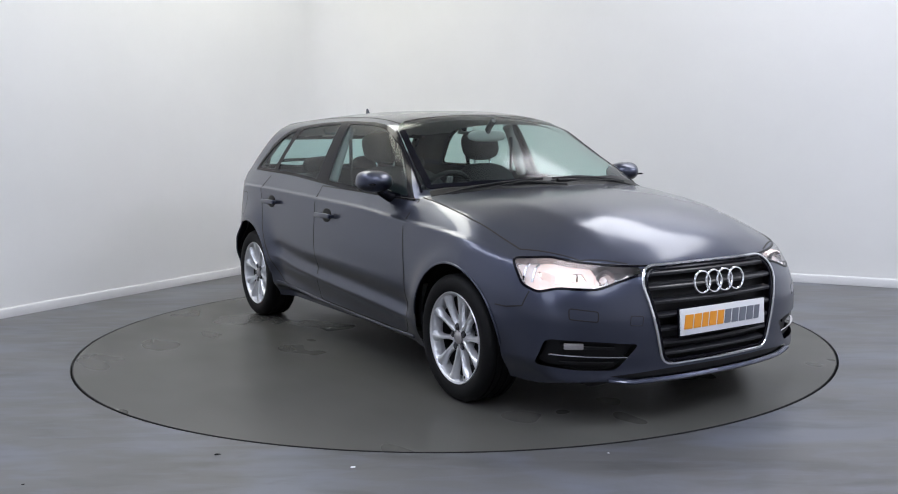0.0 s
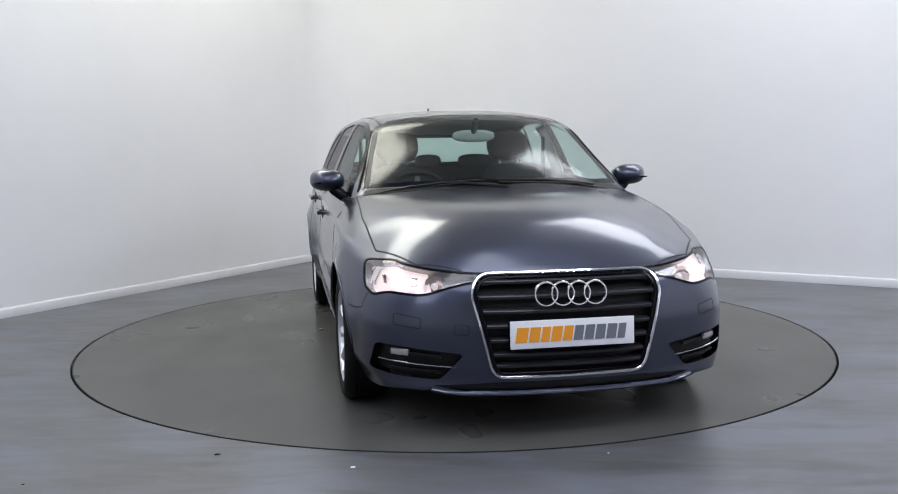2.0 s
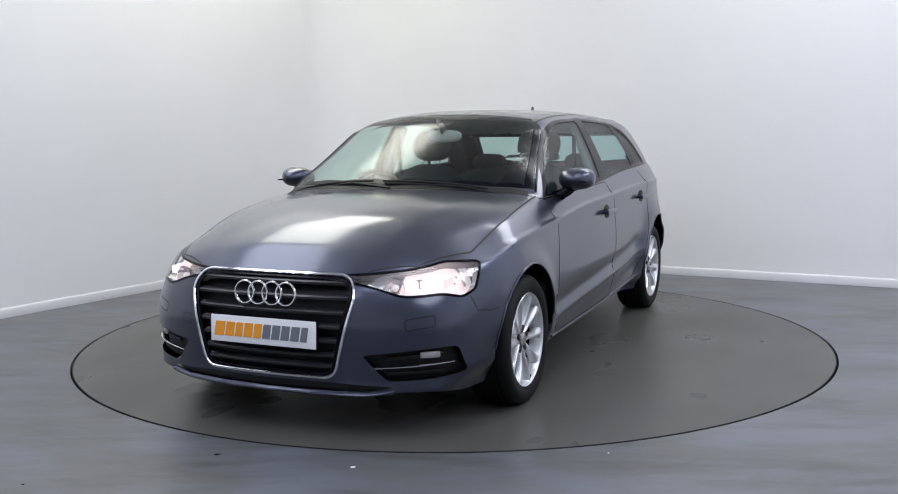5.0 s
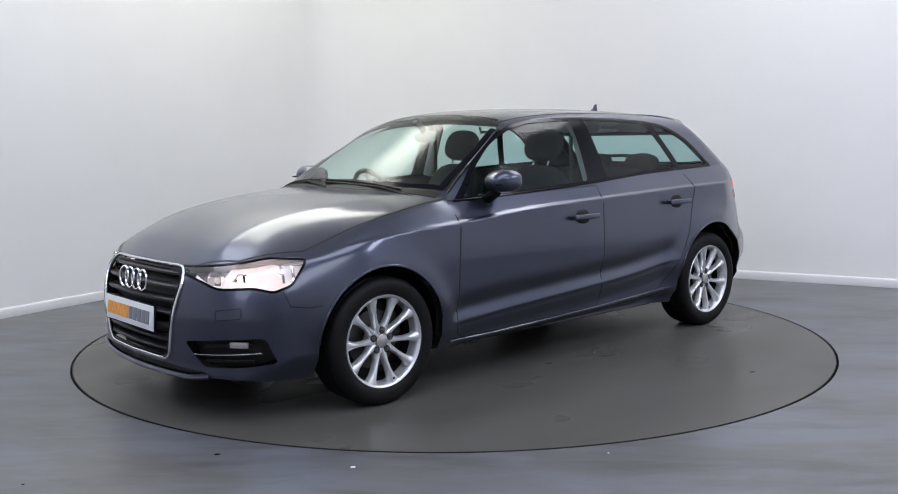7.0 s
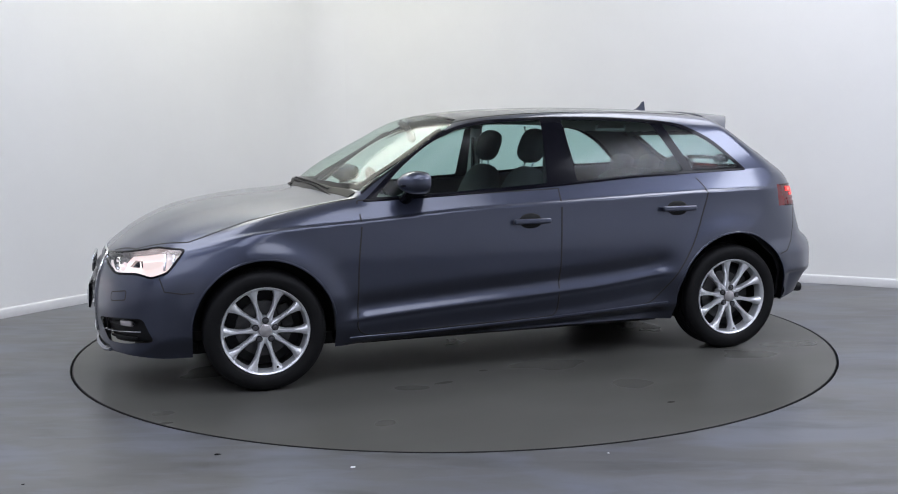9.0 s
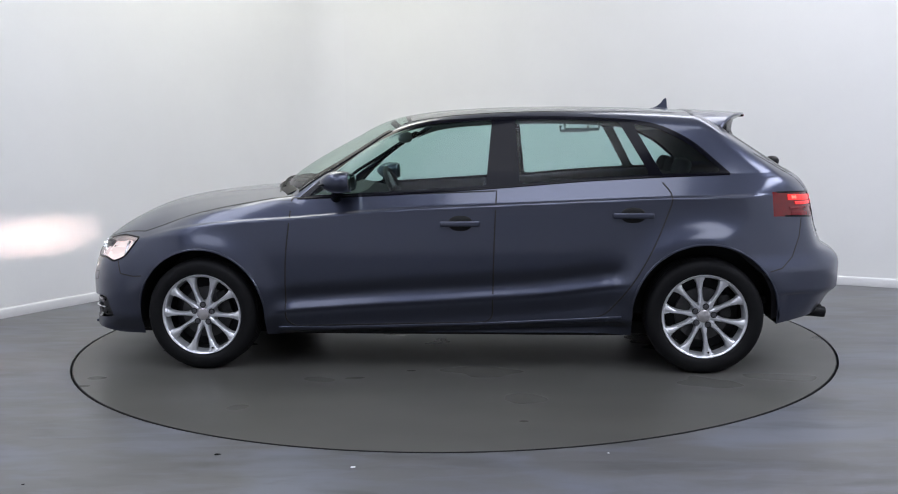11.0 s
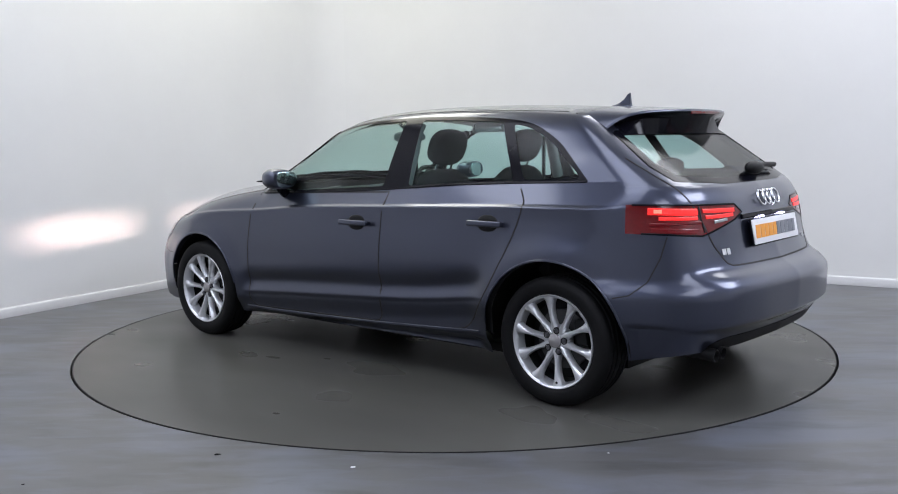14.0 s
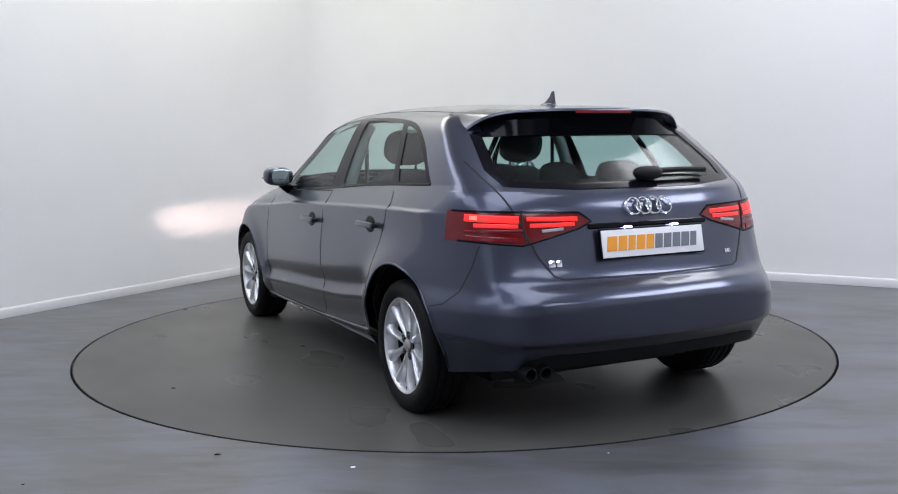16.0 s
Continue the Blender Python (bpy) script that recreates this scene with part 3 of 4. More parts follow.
def on_skin(pts, view, s=1):
    """Where lines of sight through the points of a view meet the car's skin."""
    A = np.array(pts, float)
    n = len(A)
    lo, hi = {"side": (0.25, 1.2), "front": (1.3, 2.4), "rear": (-1.1, -2.4), "top": (0.55, 1.7)}[view]
    lo, hi = np.full(n, lo), np.full(n, hi)

    def at(t):
        if view == "side":
            return np.stack([A[:, 0], s * t, A[:, 1]], 1)
        if view == "top":
            return np.stack([A[:, 0], A[:, 1], t], 1)
        return np.stack([t, A[:, 0], A[:, 1]], 1)

    for _ in range(22):
        m = (lo + hi) / 2
        inn = field(at(m)) < 0
        lo, hi = np.where(inn, m, lo), np.where(inn, hi, m)
    return at(hi)


def resample(pts, gap, closed):
    P = [Vector(p) for p in pts] + ([Vector(pts[0])] if closed else [])
    out = []
    for a, b in zip(P, P[1:]):
        n = max(1, int((b - a).length / gap))
        out += [tuple(a + (b - a) * (i / n)) for i in range(n)]
    if not closed:
        out.append(tuple(P[-1]))
    return out


def ribbon(name, pts, view, width, height, mat, parent, s=1, closed=False, label="", gap=0.02, lift=0.0):
    """A strip laid along a line on the skin, standing proud by height."""
    pts = resample(pts, gap, closed)
    P = on_skin(pts, view, s)
    N = gradient(P)
    P = P + N * lift
    n = len(P)
    nxt, prv = np.roll(P, -1, 0), np.roll(P, 1, 0)
    T = nxt - prv
    if not closed:
        T[0], T[-1] = P[1] - P[0], P[-1] - P[-2]
    S = np.cross(N, T)
    S /= np.linalg.norm(S, axis=1)[:, None] + 1e-12
    prof = [(-0.5, -0.004), (-0.5, height * 0.6), (-0.3, height), (0.3, height), (0.5, height * 0.6), (0.5, -0.004)]
    V = np.stack([P + S * (width * a) + N * h for a, h in prof], 1).reshape(-1, 3)
    k = len(prof)
    F = []
    for i in range(n if closed else n - 1):
        j = (i + 1) % n
        F += [(i * k + q, i * k + q + 1, j * k + q + 1, j * k + q) for q in range(k - 1)]
    if not closed:
        F += [tuple(range(k)), tuple(range((n - 1) * k, n * k))[::-1]]
    return mesh_object(name, V, F, mat, parent, label, smooth=False)


def revolve(profile, seg=48, closed=False, axis="Y"):
    """A bmesh spun round the y axis from (radius, y) pairs."""
    bm = bmesh.new()
    rows = []
    for i in range(seg):
        a = math.tau * i / seg
        rows.append([bm.verts.new((r * math.cos(a), y, r * math.sin(a))) for r, y in profile])
    for i in range(seg):
        A, B = rows[i], rows[(i + 1) % seg]
        for k in range(len(profile) - (0 if closed else 1)):
            k2 = (k + 1) % len(profile)
            bm.faces.new((A[k], A[k2], B[k2], B[k]))
    return bm


def blob(sx, sy, sz, m, bm=None, power=2.6, seg=20):
    """A soft cushion shape."""
    bm = bm or bmesh.new()
    r = bmesh.ops.create_uvsphere(bm, u_segments=seg, v_segments=seg // 2 + 2, radius=1.0)
    for v in r["verts"]:
        c = v.co
        k = (abs(c.x) ** power + abs(c.y) ** power + abs(c.z) ** power) ** (-1 / power)
        v.co = m @ Vector((c.x * k * sx / 2, c.y * k * sy / 2, c.z * k * sz / 2))
    return bm


def tube(points, r, seg=8, closed=False):
    bm = bmesh.new()
    P = [Vector(p) for p in points]
    rows = []
    n = len(P)
    for i, p in enumerate(P):
        a, b = (P[i - 1], P[(i + 1) % n]) if closed else (P[max(i - 1, 0)], P[min(i + 1, n - 1)])
        t = (b - a).normalized()
        u = t.cross(Vector((0.3, 0.2, 1)) if abs(t.z) < 0.9 else Vector((1, 0, 0))).normalized()
        w = t.cross(u)
        rows.append([bm.verts.new(p + (u * math.cos(math.tau * k / seg) + w * math.sin(math.tau * k / seg)) * r) for k in range(seg)])
    for A, B in zip(rows, rows[1:] + (rows[:1] if closed else [])):
        for k in range(seg):
            bm.faces.new((A[k], A[(k + 1) % seg], B[(k + 1) % seg], B[k]))
    if not closed:
        bm.faces.new(rows[0]), bm.faces.new(rows[-1])
    return bm


def frame_at(p, n, up=(0, 0, 1)):
    """A pose at p whose x axis is the normal n and whose z axis is near up."""
    n = Vector(n).normalized()
    y = Vector(up).cross(n).normalized()
    z = n.cross(y)
    m = Matrix((n, y, z)).transposed().to_4x4()
    m.translation = p
    return m


def skin_frame(y_or_x, z, view, s=1, lift=0.0):
    p = on_skin([(y_or_x, z)], view, s)
    n = gradient(p)
    return frame_at(Vector(p[0]) + Vector(n[0]) * lift, n[0])


def seams(car):
    for s in (1, -1):
        ribbon("door_gap", [p for p in FRONT_DOOR if p[1] < 0.965], "side", 0.0075, 0.0012, SEAM, car, s, gap=0.03, closed=False)
        ribbon("door_gap", [p for p in REAR_DOOR if p[1] < 0.995 and p[0] < -0.3], "side", 0.0075, 0.0012, SEAM, car, s, gap=0.03)
        ribbon("window_seal", [(0.80, 0.908), (0.32, 0.927), (0.1, 0.938), (-0.29, 0.961), (-0.72, 0.992), (-1.05, 1.007), (-1.445, 1.020)], "side", 0.012, 0.004, GLOSS_BLACK, car, s, label="black rubber window seal")
        ribbon("bumper_gap", [(1.645, 0.505), (1.70, 0.50), (1.78, 0.512), (1.80, 0.575)], "side", 0.006, 0.001, SEAM, car, s)
        ribbon("bumper_gap", [(-1.635, 0.53), (-1.70, 0.545), (-1.76, 0.60), (-1.80, 0.70), (-1.815, 0.79)], "side", 0.006, 0.001, SEAM, car, s)
        ribbon("arch_lip", circle(WHEEL_X, WHEEL_Z, ARCH_RADIUS[1] + 0.004, 30, 4, 170), "side", 0.010, 0.005, PAINT, car, s)
        ribbon("arch_lip", circle(-WHEEL_X, WHEEL_Z, ARCH_RADIUS[-1] + 0.004, 30, 8, 176), "side", 0.010, 0.005, PAINT, car, s)
        ribbon("sill_strip", [(0.90, 0.228), (0.6, 0.228), (0.29, 0.238), (-0.22, 0.255), (-0.69, 0.278), (-0.90, 0.292)], "side", 0.012, 0.007, PAINT, car, s)
        # headlamp washer cover in the bumper
        ribbon("washer_cover_gap", rounded([(s * 0.60, 0.497), (s * 0.70, 0.512), (s * 0.705, 0.468), (s * 0.605, 0.455)], 0.01), "front", 0.005, 0.0008, SEAM, car, closed=True)
        ribbon("headlight_edge", HEADLIGHT_SIDE, "side", 0.011, 0.002, GLOSS_BLACK, car, s, closed=True, gap=0.015, label="black headlight rim")
        # roof joint beside the roof panel
        ribbon("roof_joint", [(0.25, s * 0.535), (0.0, s * 0.545), (-0.6, s * 0.55), (-1.2, s * 0.535)], "top", 0.010, 0.0015, BLACK, car)
    ribbon("fuel_flap_gap", rounded([(-1.42, 0.86), (-1.58, 0.86), (-1.57, 0.70), (-1.43, 0.70)], 0.03), "side", 0.004, 0.001, SEAM, car, -1, closed=True)
    ribbon("tow_cover_gap", rounded([(-0.47, 0.475), (-0.415, 0.47), (-0.42, 0.43), (-0.475, 0.435)], 0.008), "front", 0.003, 0.0008, SEAM, car, closed=True)
    hood = [(2.0, 0.425), (1.90, 0.60), (1.66, 0.735), (1.30, 0.755), (0.83, 0.735)]
    for s in (1, -1):
        ribbon("bonnet_gap", [(x, s * y) for x, y in hood], "top", 0.0075, 0.0012, SEAM, car)
        ribbon("tailgate_gap", [(s * y, z) for y, z in [(0.672, 1.12), (0.632, 1.0), (0.60, 0.92), (0.525, 0.74), (0.475, 0.665), (0.44, 0.652), (0.0, 0.648)]], "rear", 0.008, 0.0015, SEAM, car)
        ribbon("window_border", [(s * y, z) for y, z in [(0.0, 1.013), (0.30, 1.013), (0.575, 1.03), (0.600, 1.09), (0.56, 1.235)]], "rear", 0.05, 0.001, GLOSS_BLACK, car, label="black printed window border")
    ribbon("splitter_lip", [(-0.56, 0.205), (-0.45, 0.192), (-0.2, 0.190), (0.2, 0.190), (0.45, 0.192), (0.56, 0.205)], "front", 0.014, 0.014, PAINT, car, label="body-coloured splitter lip")
    ribbon("bonnet_front_gap", [(2.035, -0.40), (2.05, -0.2), (2.055, 0), (2.05, 0.2), (2.035, 0.40)], "top", 0.006, 0.0012, SEAM, car)


def door_handle(door, x, z, s):
    m = skin_frame(x, z, "side", s, 0.0)
    # black pad on the skin paints the shade of the handle's recess
    bm = blob(0.012, 0.125, 0.080, m @ pose(0.0, 0, 0.003), power=2.3, seg=18)
    part("handle_shade", bm, BLACK, door, "dark patch painted for the shaded recess behind the handle")
    bm = box_bm(0.018, 0.205, 0.028, m @ pose(0.030, 0, 0, 0, 0, 0), bevel=0.008, seg=3)
    for e in (-1, 1):
        box_bm(0.034, 0.022, 0.020, m @ pose(0.014, e * 0.088, 0), bevel=0.006, bm=bm)
    part("handle", bm, PAINT, door, "body-coloured pull handle")


def headlight_details(lens, s):
    m = skin_frame(s * 0.665, 0.645, "front", 1, -0.05)
    # side wall of the lamp housing
    pts = resample(HEADLIGHT_SIDE, 0.015, True)
    p0 = on_skin(pts, "side", s)
    p1 = p0 - gradient(p0) * 0.056
    n = len(pts)
    mesh_object("housing_wall", np.concatenate([p0 - gradient(p0) * 0.003, p1]), [(i, (i + 1) % n, n + (i + 1) % n, n + i) for i in range(n)], LAMP_SILVER, lens, "silver lamp housing")
    # chrome bars in the outer corner
    for x in (1.735, 1.775):
        ribbon("chrome_bar", [(x, 0.700), (x + 0.012, 0.615)], "side", 0.012, 0.006, CHROME, lens, s, label="chrome bar", lift=-0.03)
    # dipped beam: bulb strip deep behind an added flat slot whose black walls glow
    m4 = frame_at(m.translation + Vector((-0.008, s * 0.012, 0.004)), (1, 0, -0.062))
    bm = bmesh.new()
    for dy, dz, sy, sz in ((0, 0.0125, 0.10, 0.003), (0, -0.0125, 0.10, 0.003), (0.05, 0, 0.003, 0.026), (-0.05, 0, 0.003, 0.026)):
        box_bm(0.13, sy, sz, m4 @ pose(-0.065, dy, dz), bm=bm)
    box_bm(0.003, 0.10, 0.026, m4 @ pose(-0.132, 0, 0), bm=bm)
    part("beam_slot", bm, SLOT, lens, "added beam-shaping slot with glowing black walls", smooth=False)
    # added glowing plates round the slot make it look lit
    for dz in (0.0165, -0.0165):
        part("slot_cover", box_bm(0.10, 0.104, 0.003, m4 @ pose(-0.05, 0, dz)), LAMP_LIT, lens, "added glowing plate hiding the beam slot", smooth=False)
    for dy in (0.0545, -0.0545):
        part("slot_cover", box_bm(0.10, 0.003, 0.036, m4 @ pose(-0.05, dy, 0)), LAMP_LIT, lens, "added glowing plate hiding the beam slot", smooth=False)
    # added plate whose glow whitens the lamp from ahead
    part("glow_plate", box_bm(0.004, 0.050, 0.056, m4 @ pose(0.012, -s * 0.082, 0), bevel=0.0015), LAMP_HOT, lens, "added glowing plate whitening the lamp front")
    part("bulb", box_bm(0.003, 0.06, 0.012, m4 @ pose(-0.124, 0, 0)), BULB, lens, "very bright bulb", smooth=False)
    m3 = skin_frame(s * 0.545, 0.632, "front", 1, -0.032)
    m3 = frame_at(m3.translation, (1, s * 0.2, 0))
    part("indicator_bowl", revolve([(0.010, -0.03), (0.030, -0.02), (0.042, 0.0), (0.046, 0.016)], 32), CHROME, lens, "chrome indicator bowl").matrix_local = m3 @ pose(0, 0, 0, 0, 0, -90)
    part("indicator_bulb", blob(0.03, 0.03, 0.03, m3, power=2, seg=12), LAMP_WARM, lens, "warm bulb")
    # the strip's faint glow stands in for bright chrome at the inner tip
    pts = [(s * y, z) for y, z in [(0.44, 0.640), (0.53, 0.598), (0.60, 0.598), (0.66, 0.600)]]
    ribbon("daytime_strip", pts, "front", 0.012, 0.004, LAMP_WARM, lens, label="pale daytime strip, its glow standing in for bright chrome", lift=-0.02)


def fog_details(intake, s):
    m = skin_frame(s * 0.69, 0.350, "front", 1, -0.02)
    part("fog_lamp", box_bm(0.02, 0.085, 0.028, m, bevel=0.008), LAMP_SILVER, intake, "small silver fog lamp")
    ribbon("chrome_strip", [(s * 0.470, 0.298), (s * 0.63, 0.308), (s * 0.762, 0.318)], "front", 0.006, 0.006, CHROME, intake, label="thin chrome strip", lift=-0.006)
    for z0, z1 in ((0.335, 0.350), (0.270, 0.278)):
        ribbon("blade", [(s * 0.53, z0), (s * 0.735, z1)], "front", 0.012, 0.004, BLACK, intake, lift=-0.02)


def plate(car, name, m, label):
    """A white plate with slanted bars where its lettering stands; x axis out of the plate."""
    p = part(name, box_bm(0.008, 0.522, 0.113, m, bevel=0.003), PLATE_WHITE, car, label)
    part("backing", box_bm(0.010, 0.535, 0.125, m @ pose(-0.006, 0, 0), bevel=0.003), GLOSS_BLACK, p, "black plate holder")
    wid = [0.056, 0.050, 0.042, 0.050, 0.045, 0.045, 0.046, 0.047, 0.048, 0.039]
    y = -0.241
    for i, w in enumerate(wid):
        bm = box_bm(0.003, w - 0.008, 0.060, m @ pose(0.0050, 0, 0.0) @ Matrix(((1, 0, 0, 0), (0, 1, 0.16, y + w / 2), (0, 0, 1, 0), (0, 0, 0, 1))))
        part("bar", bm, ORANGE if i < 5 else GREY_INK, p, smooth=False)
        y += w
    return p


def rings(car, m, r, name="ring"):
    for k in range(4):
        bm = bmesh.new()
        rows = []
        for i in range(36):
            a = math.tau * i / 36
            c = Vector((0.002 * (k % 2), (k - 1.5) * r * 1.46 + r * math.cos(a), r * math.sin(a)))
            d = Vector((0, math.cos(a), math.sin(a)))
            rows.append([bm.verts.new(m @ (c + d * (0.0048 * math.cos(math.tau * q / 6)) + Vector((0.006 * math.sin(math.tau * q / 6), 0, 0)))) for q in range(6)])
        for A, B in zip(rows, rows[1:] + rows[:1]):
            for q in range(6):
                bm.faces.new((A[q], A[(q + 1) % 6], B[(q + 1) % 6], B[q]))
        part(name, bm, CHROME, car, "chrome badge ring")


def grille_details(grille):
    ribbon("chrome_frame", GRILLE, "front", 0.013, 0.010, CHROME, grille, closed=True, label="chrome grille frame", gap=0.015)
    inner = rounded([(0.345, 0.655), (0.388, 0.60), (0.306, 0.268), (-0.306, 0.268), (-0.388, 0.60), (-0.345, 0.655)], 0.04)
    ribbon("inner_frame", inner, "front", 0.012, 0.004, GLOSS_BLACK, grille, closed=True)
    for z in (0.635, 0.578, 0.520, 0.462, 0.404, 0.346, 0.300):
        w = 0.30 + (min(z, 0.60) - 0.268) / 0.332 * 0.078 if z < 0.61 else 0.352
        ys = np.linspace(-w, w, 15)
        P = on_skin([(y, z) for y in ys], "front")
        bm = bmesh.new()
        rows = []
        for p in P:
            x, y, z0 = p
            rows.append([bm.verts.new((x + dx, y, z0 + dz)) for dx, dz in ((-0.035, 0.014), (-0.006, 0.010), (0.0, 0.004), (-0.002, -0.006), (-0.035, -0.010))])
        for A, B in zip(rows, rows[1:]):
            for q in range(4):
                bm.faces.new((A[q], A[q + 1], B[q + 1], B[q]))
        part("slat", bm, SLAT, grille, "black horizontal grille slat")
    p = on_skin([(0, 0.59)], "front")[0]
    rings(grille, frame_at(Vector(p) + Vector((0.012, 0, 0)), (1, 0, 0.10)), 0.047)
    plate(grille, "front_plate", frame_at(Vector((2.148, 0, 0.433)), (1, 0, 0.05)), "white dealer plate with orange and grey bars")


def tail_lamp_details(lamp, s):
    def bar(pts, w, mat, name, h=0.003):
        ribbon(name, [(s * y, z) for y, z in pts], "rear", w, h, mat, lamp)
    bar([(0.755, 0.898), (0.66, 0.893), (0.585, 0.890)], 0.030, TAIL_LIT, "light_bar")
    bar([(0.735, 0.868), (0.66, 0.866), (0.59, 0.864)], 0.016, TAIL_LIT, "light_bar")
    bar([(0.555, 0.893), (0.45, 0.890), (0.345, 0.888)], 0.018, TAIL_LIT, "light_bar")
    bar([(0.545, 0.866), (0.45, 0.866), (0.36, 0.868)], 0.016, TAIL_LIT, "light_bar")
    bar([(0.76, 0.842), (0.66, 0.845), (0.57, 0.846)], 0.012, TAIL_DARK, "dark_band")
    bar([(0.76, 0.818), (0.66, 0.812), (0.60, 0.808)], 0.022, TAIL_DARK, "dark_band")
    bar([(0.50, 0.842), (0.41, 0.850)], 0.013, LAMP_SILVER, "reversing_lamp")
    bar([(0.742, 0.897), (0.722, 0.896)], 0.018, TAIL_HOT, "bulb", 0.004)
    bar([(0.572, 0.915), (0.572, 0.86), (0.565, 0.80)], 0.007, SEAM, "lamp_gap", 0.004)
    out = [(0.78, 0.925), (0.335, 0.913), (0.283, 0.875), (0.345, 0.848), (0.58, 0.787), (0.78, 0.805)]
    bar(out, 0.008, GLOSS_BLACK, "lamp_edge")


def wheels(car):
    spoke_sections = [(0.040, 17.0, 0.016, 0.068), (0.070, 16.0, 0.0125, 0.071), (0.10, 15.8, 0.0085, 0.076), (0.14, 16.5, 0.0095, 0.082), (0.175, 17.4, 0.0145, 0.087), (0.207, 18.0, 0.028, 0.089)]
    for sx in (1, -1):
        for sy in (1, -1):
            hub = Vector((sx * WHEEL_X, sy * (0.772 if sx > 0 else 0.762), WHEEL_Z - 0.005))
            base = Matrix.Translation(hub) @ (Matrix() if sy > 0 else Matrix.Rotation(math.pi, 4, "Z")) @ Matrix.Rotation(radians({(1, 1): 16, (-1, 1): 7, (1, -1): 25, (-1, -1): 40}[sx, sy]), 4, "Y")
            w = new("wheel")
            w.parent = car
            w.matrix_local = base
            tagged(w, "silver ten-spoke alloy wheel with black tyre")
            tread = []
            for y in (0.055, 0.02, -0.02, -0.055):
                tread += [(0.2985, y + 0.006), (0.292, y + 0.004), (0.292, y - 0.004), (0.2985, y - 0.006)]
            part("tyre", revolve([(0.212, 0.086), (0.218, 0.094), (0.232, 0.101), (0.258, 0.105), (0.277, 0.101), (0.291, 0.089), (0.297, 0.076)] + tread + [(0.297, -0.076), (0.291, -0.089), (0.277, -0.101), (0.232, -0.101), (0.212, -0.086)], 64), RUBBER, w, "black tyre with rounded sidewall")
            part("rim", revolve([(0.213, 0.084), (0.217, 0.092), (0.214, 0.097), (0.208, 0.095), (0.203, 0.088), (0.200, 0.070), (0.194, 0.035)], 64), ALLOY, w, "polished silver rim")
            # deep rim coloured dark, with an added black disc, for shade between spokes
            part("rim_barrel", revolve([(0.194, 0.035), (0.188, -0.05), (0.205, -0.085), (0.212, -0.085)], 64), DARK_METAL, w, "inner rim coloured dark for the shade between spokes")
            part("dark_back_disc", revolve([(0.0, -0.024), (0.186, -0.024), (0.186, -0.030), (0.0, -0.030)], 40), BLACK, w, "black disc added for the dark depth behind the spokes")
            for j in range(5):
                for q in (-1, 1):
                    bm = bmesh.new()
                    rows = []
                    for r, da, hw, y in spoke_sections:
                        a = radians(72 * j + q * da * (1.0))
                        d, t = Vector((math.cos(a), 0, math.sin(a))), Vector((-math.sin(a), 0, math.cos(a)))
                        rows.append([bm.verts.new(d * r + t * u + Vector((0, yy, 0))) for u, yy in ((-hw * 1.25, y - 0.034), (-hw, y - 0.006), (-hw * 0.45, y + 0.001), (hw * 0.45, y + 0.001), (hw, y - 0.006), (hw * 1.25, y - 0.034))])
                    for A, B in zip(rows, rows[1:]):
                        for k in range(6):
                            bm.faces.new((A[k], A[(k + 1) % 6], B[(k + 1) % 6], B[k]))
                    part("spoke", bm, ALLOY, w)
            part("hub", revolve([(0.0, 0.064), (0.030, 0.064), (0.034, 0.066), (0.060, 0.066), (0.066, 0.058), (0.070, 0.02)], 40), ALLOY, w)
            part("hub_cap", revolve([(0.0, 0.079), (0.022, 0.078), (0.032, 0.073), (0.034, 0.060)], 32), LAMP_SILVER, w, "round centre cap")
            for j in range(5):
                a = radians(72 * j + 36)
                c = Vector((0.050 * math.cos(a), 0.067, 0.050 * math.sin(a)))
                bm = cyl_bm(0.0125, 0.0125, 0.006, Matrix.Translation(c) @ pose(0, 0, 0, 90), 16)
                cyl_bm(0.0085, 0.0075, 0.012, Matrix.Translation(c) @ pose(0, 0.004, 0, -90), 6, bm)
                part("wheel_bolt", bm, STEEL_DARK, w, "dark wheel bolt")
                # black ring paints the shade of a recess round the bolt
                part("bolt_shade_ring", revolve([(0.0125, 0.0), (0.0165, 0.0), (0.0165, 0.0045), (0.0125, 0.0045)], 18, True), BLACK, w).matrix_local = Matrix.Translation(c)
            a = radians(270)
            part("valve", cyl_bm(0.006, 0.005, 0.03, pose(0.188 * math.cos(a), 0.075, 0.188 * math.sin(a), 90), 10), BLACK, w, "black tyre valve")
            part("brake_disc", revolve([(0.05, 0.0), (0.138, 0.0), (0.138, -0.02), (0.05, -0.02)], 40), STEEL, w, "grey brake disc")
            part("caliper", box_bm(0.06, 0.06, 0.12, pose(-0.115, 0.0, 0.03), bevel=0.012), DARK_METAL, w, "dark brake caliper")


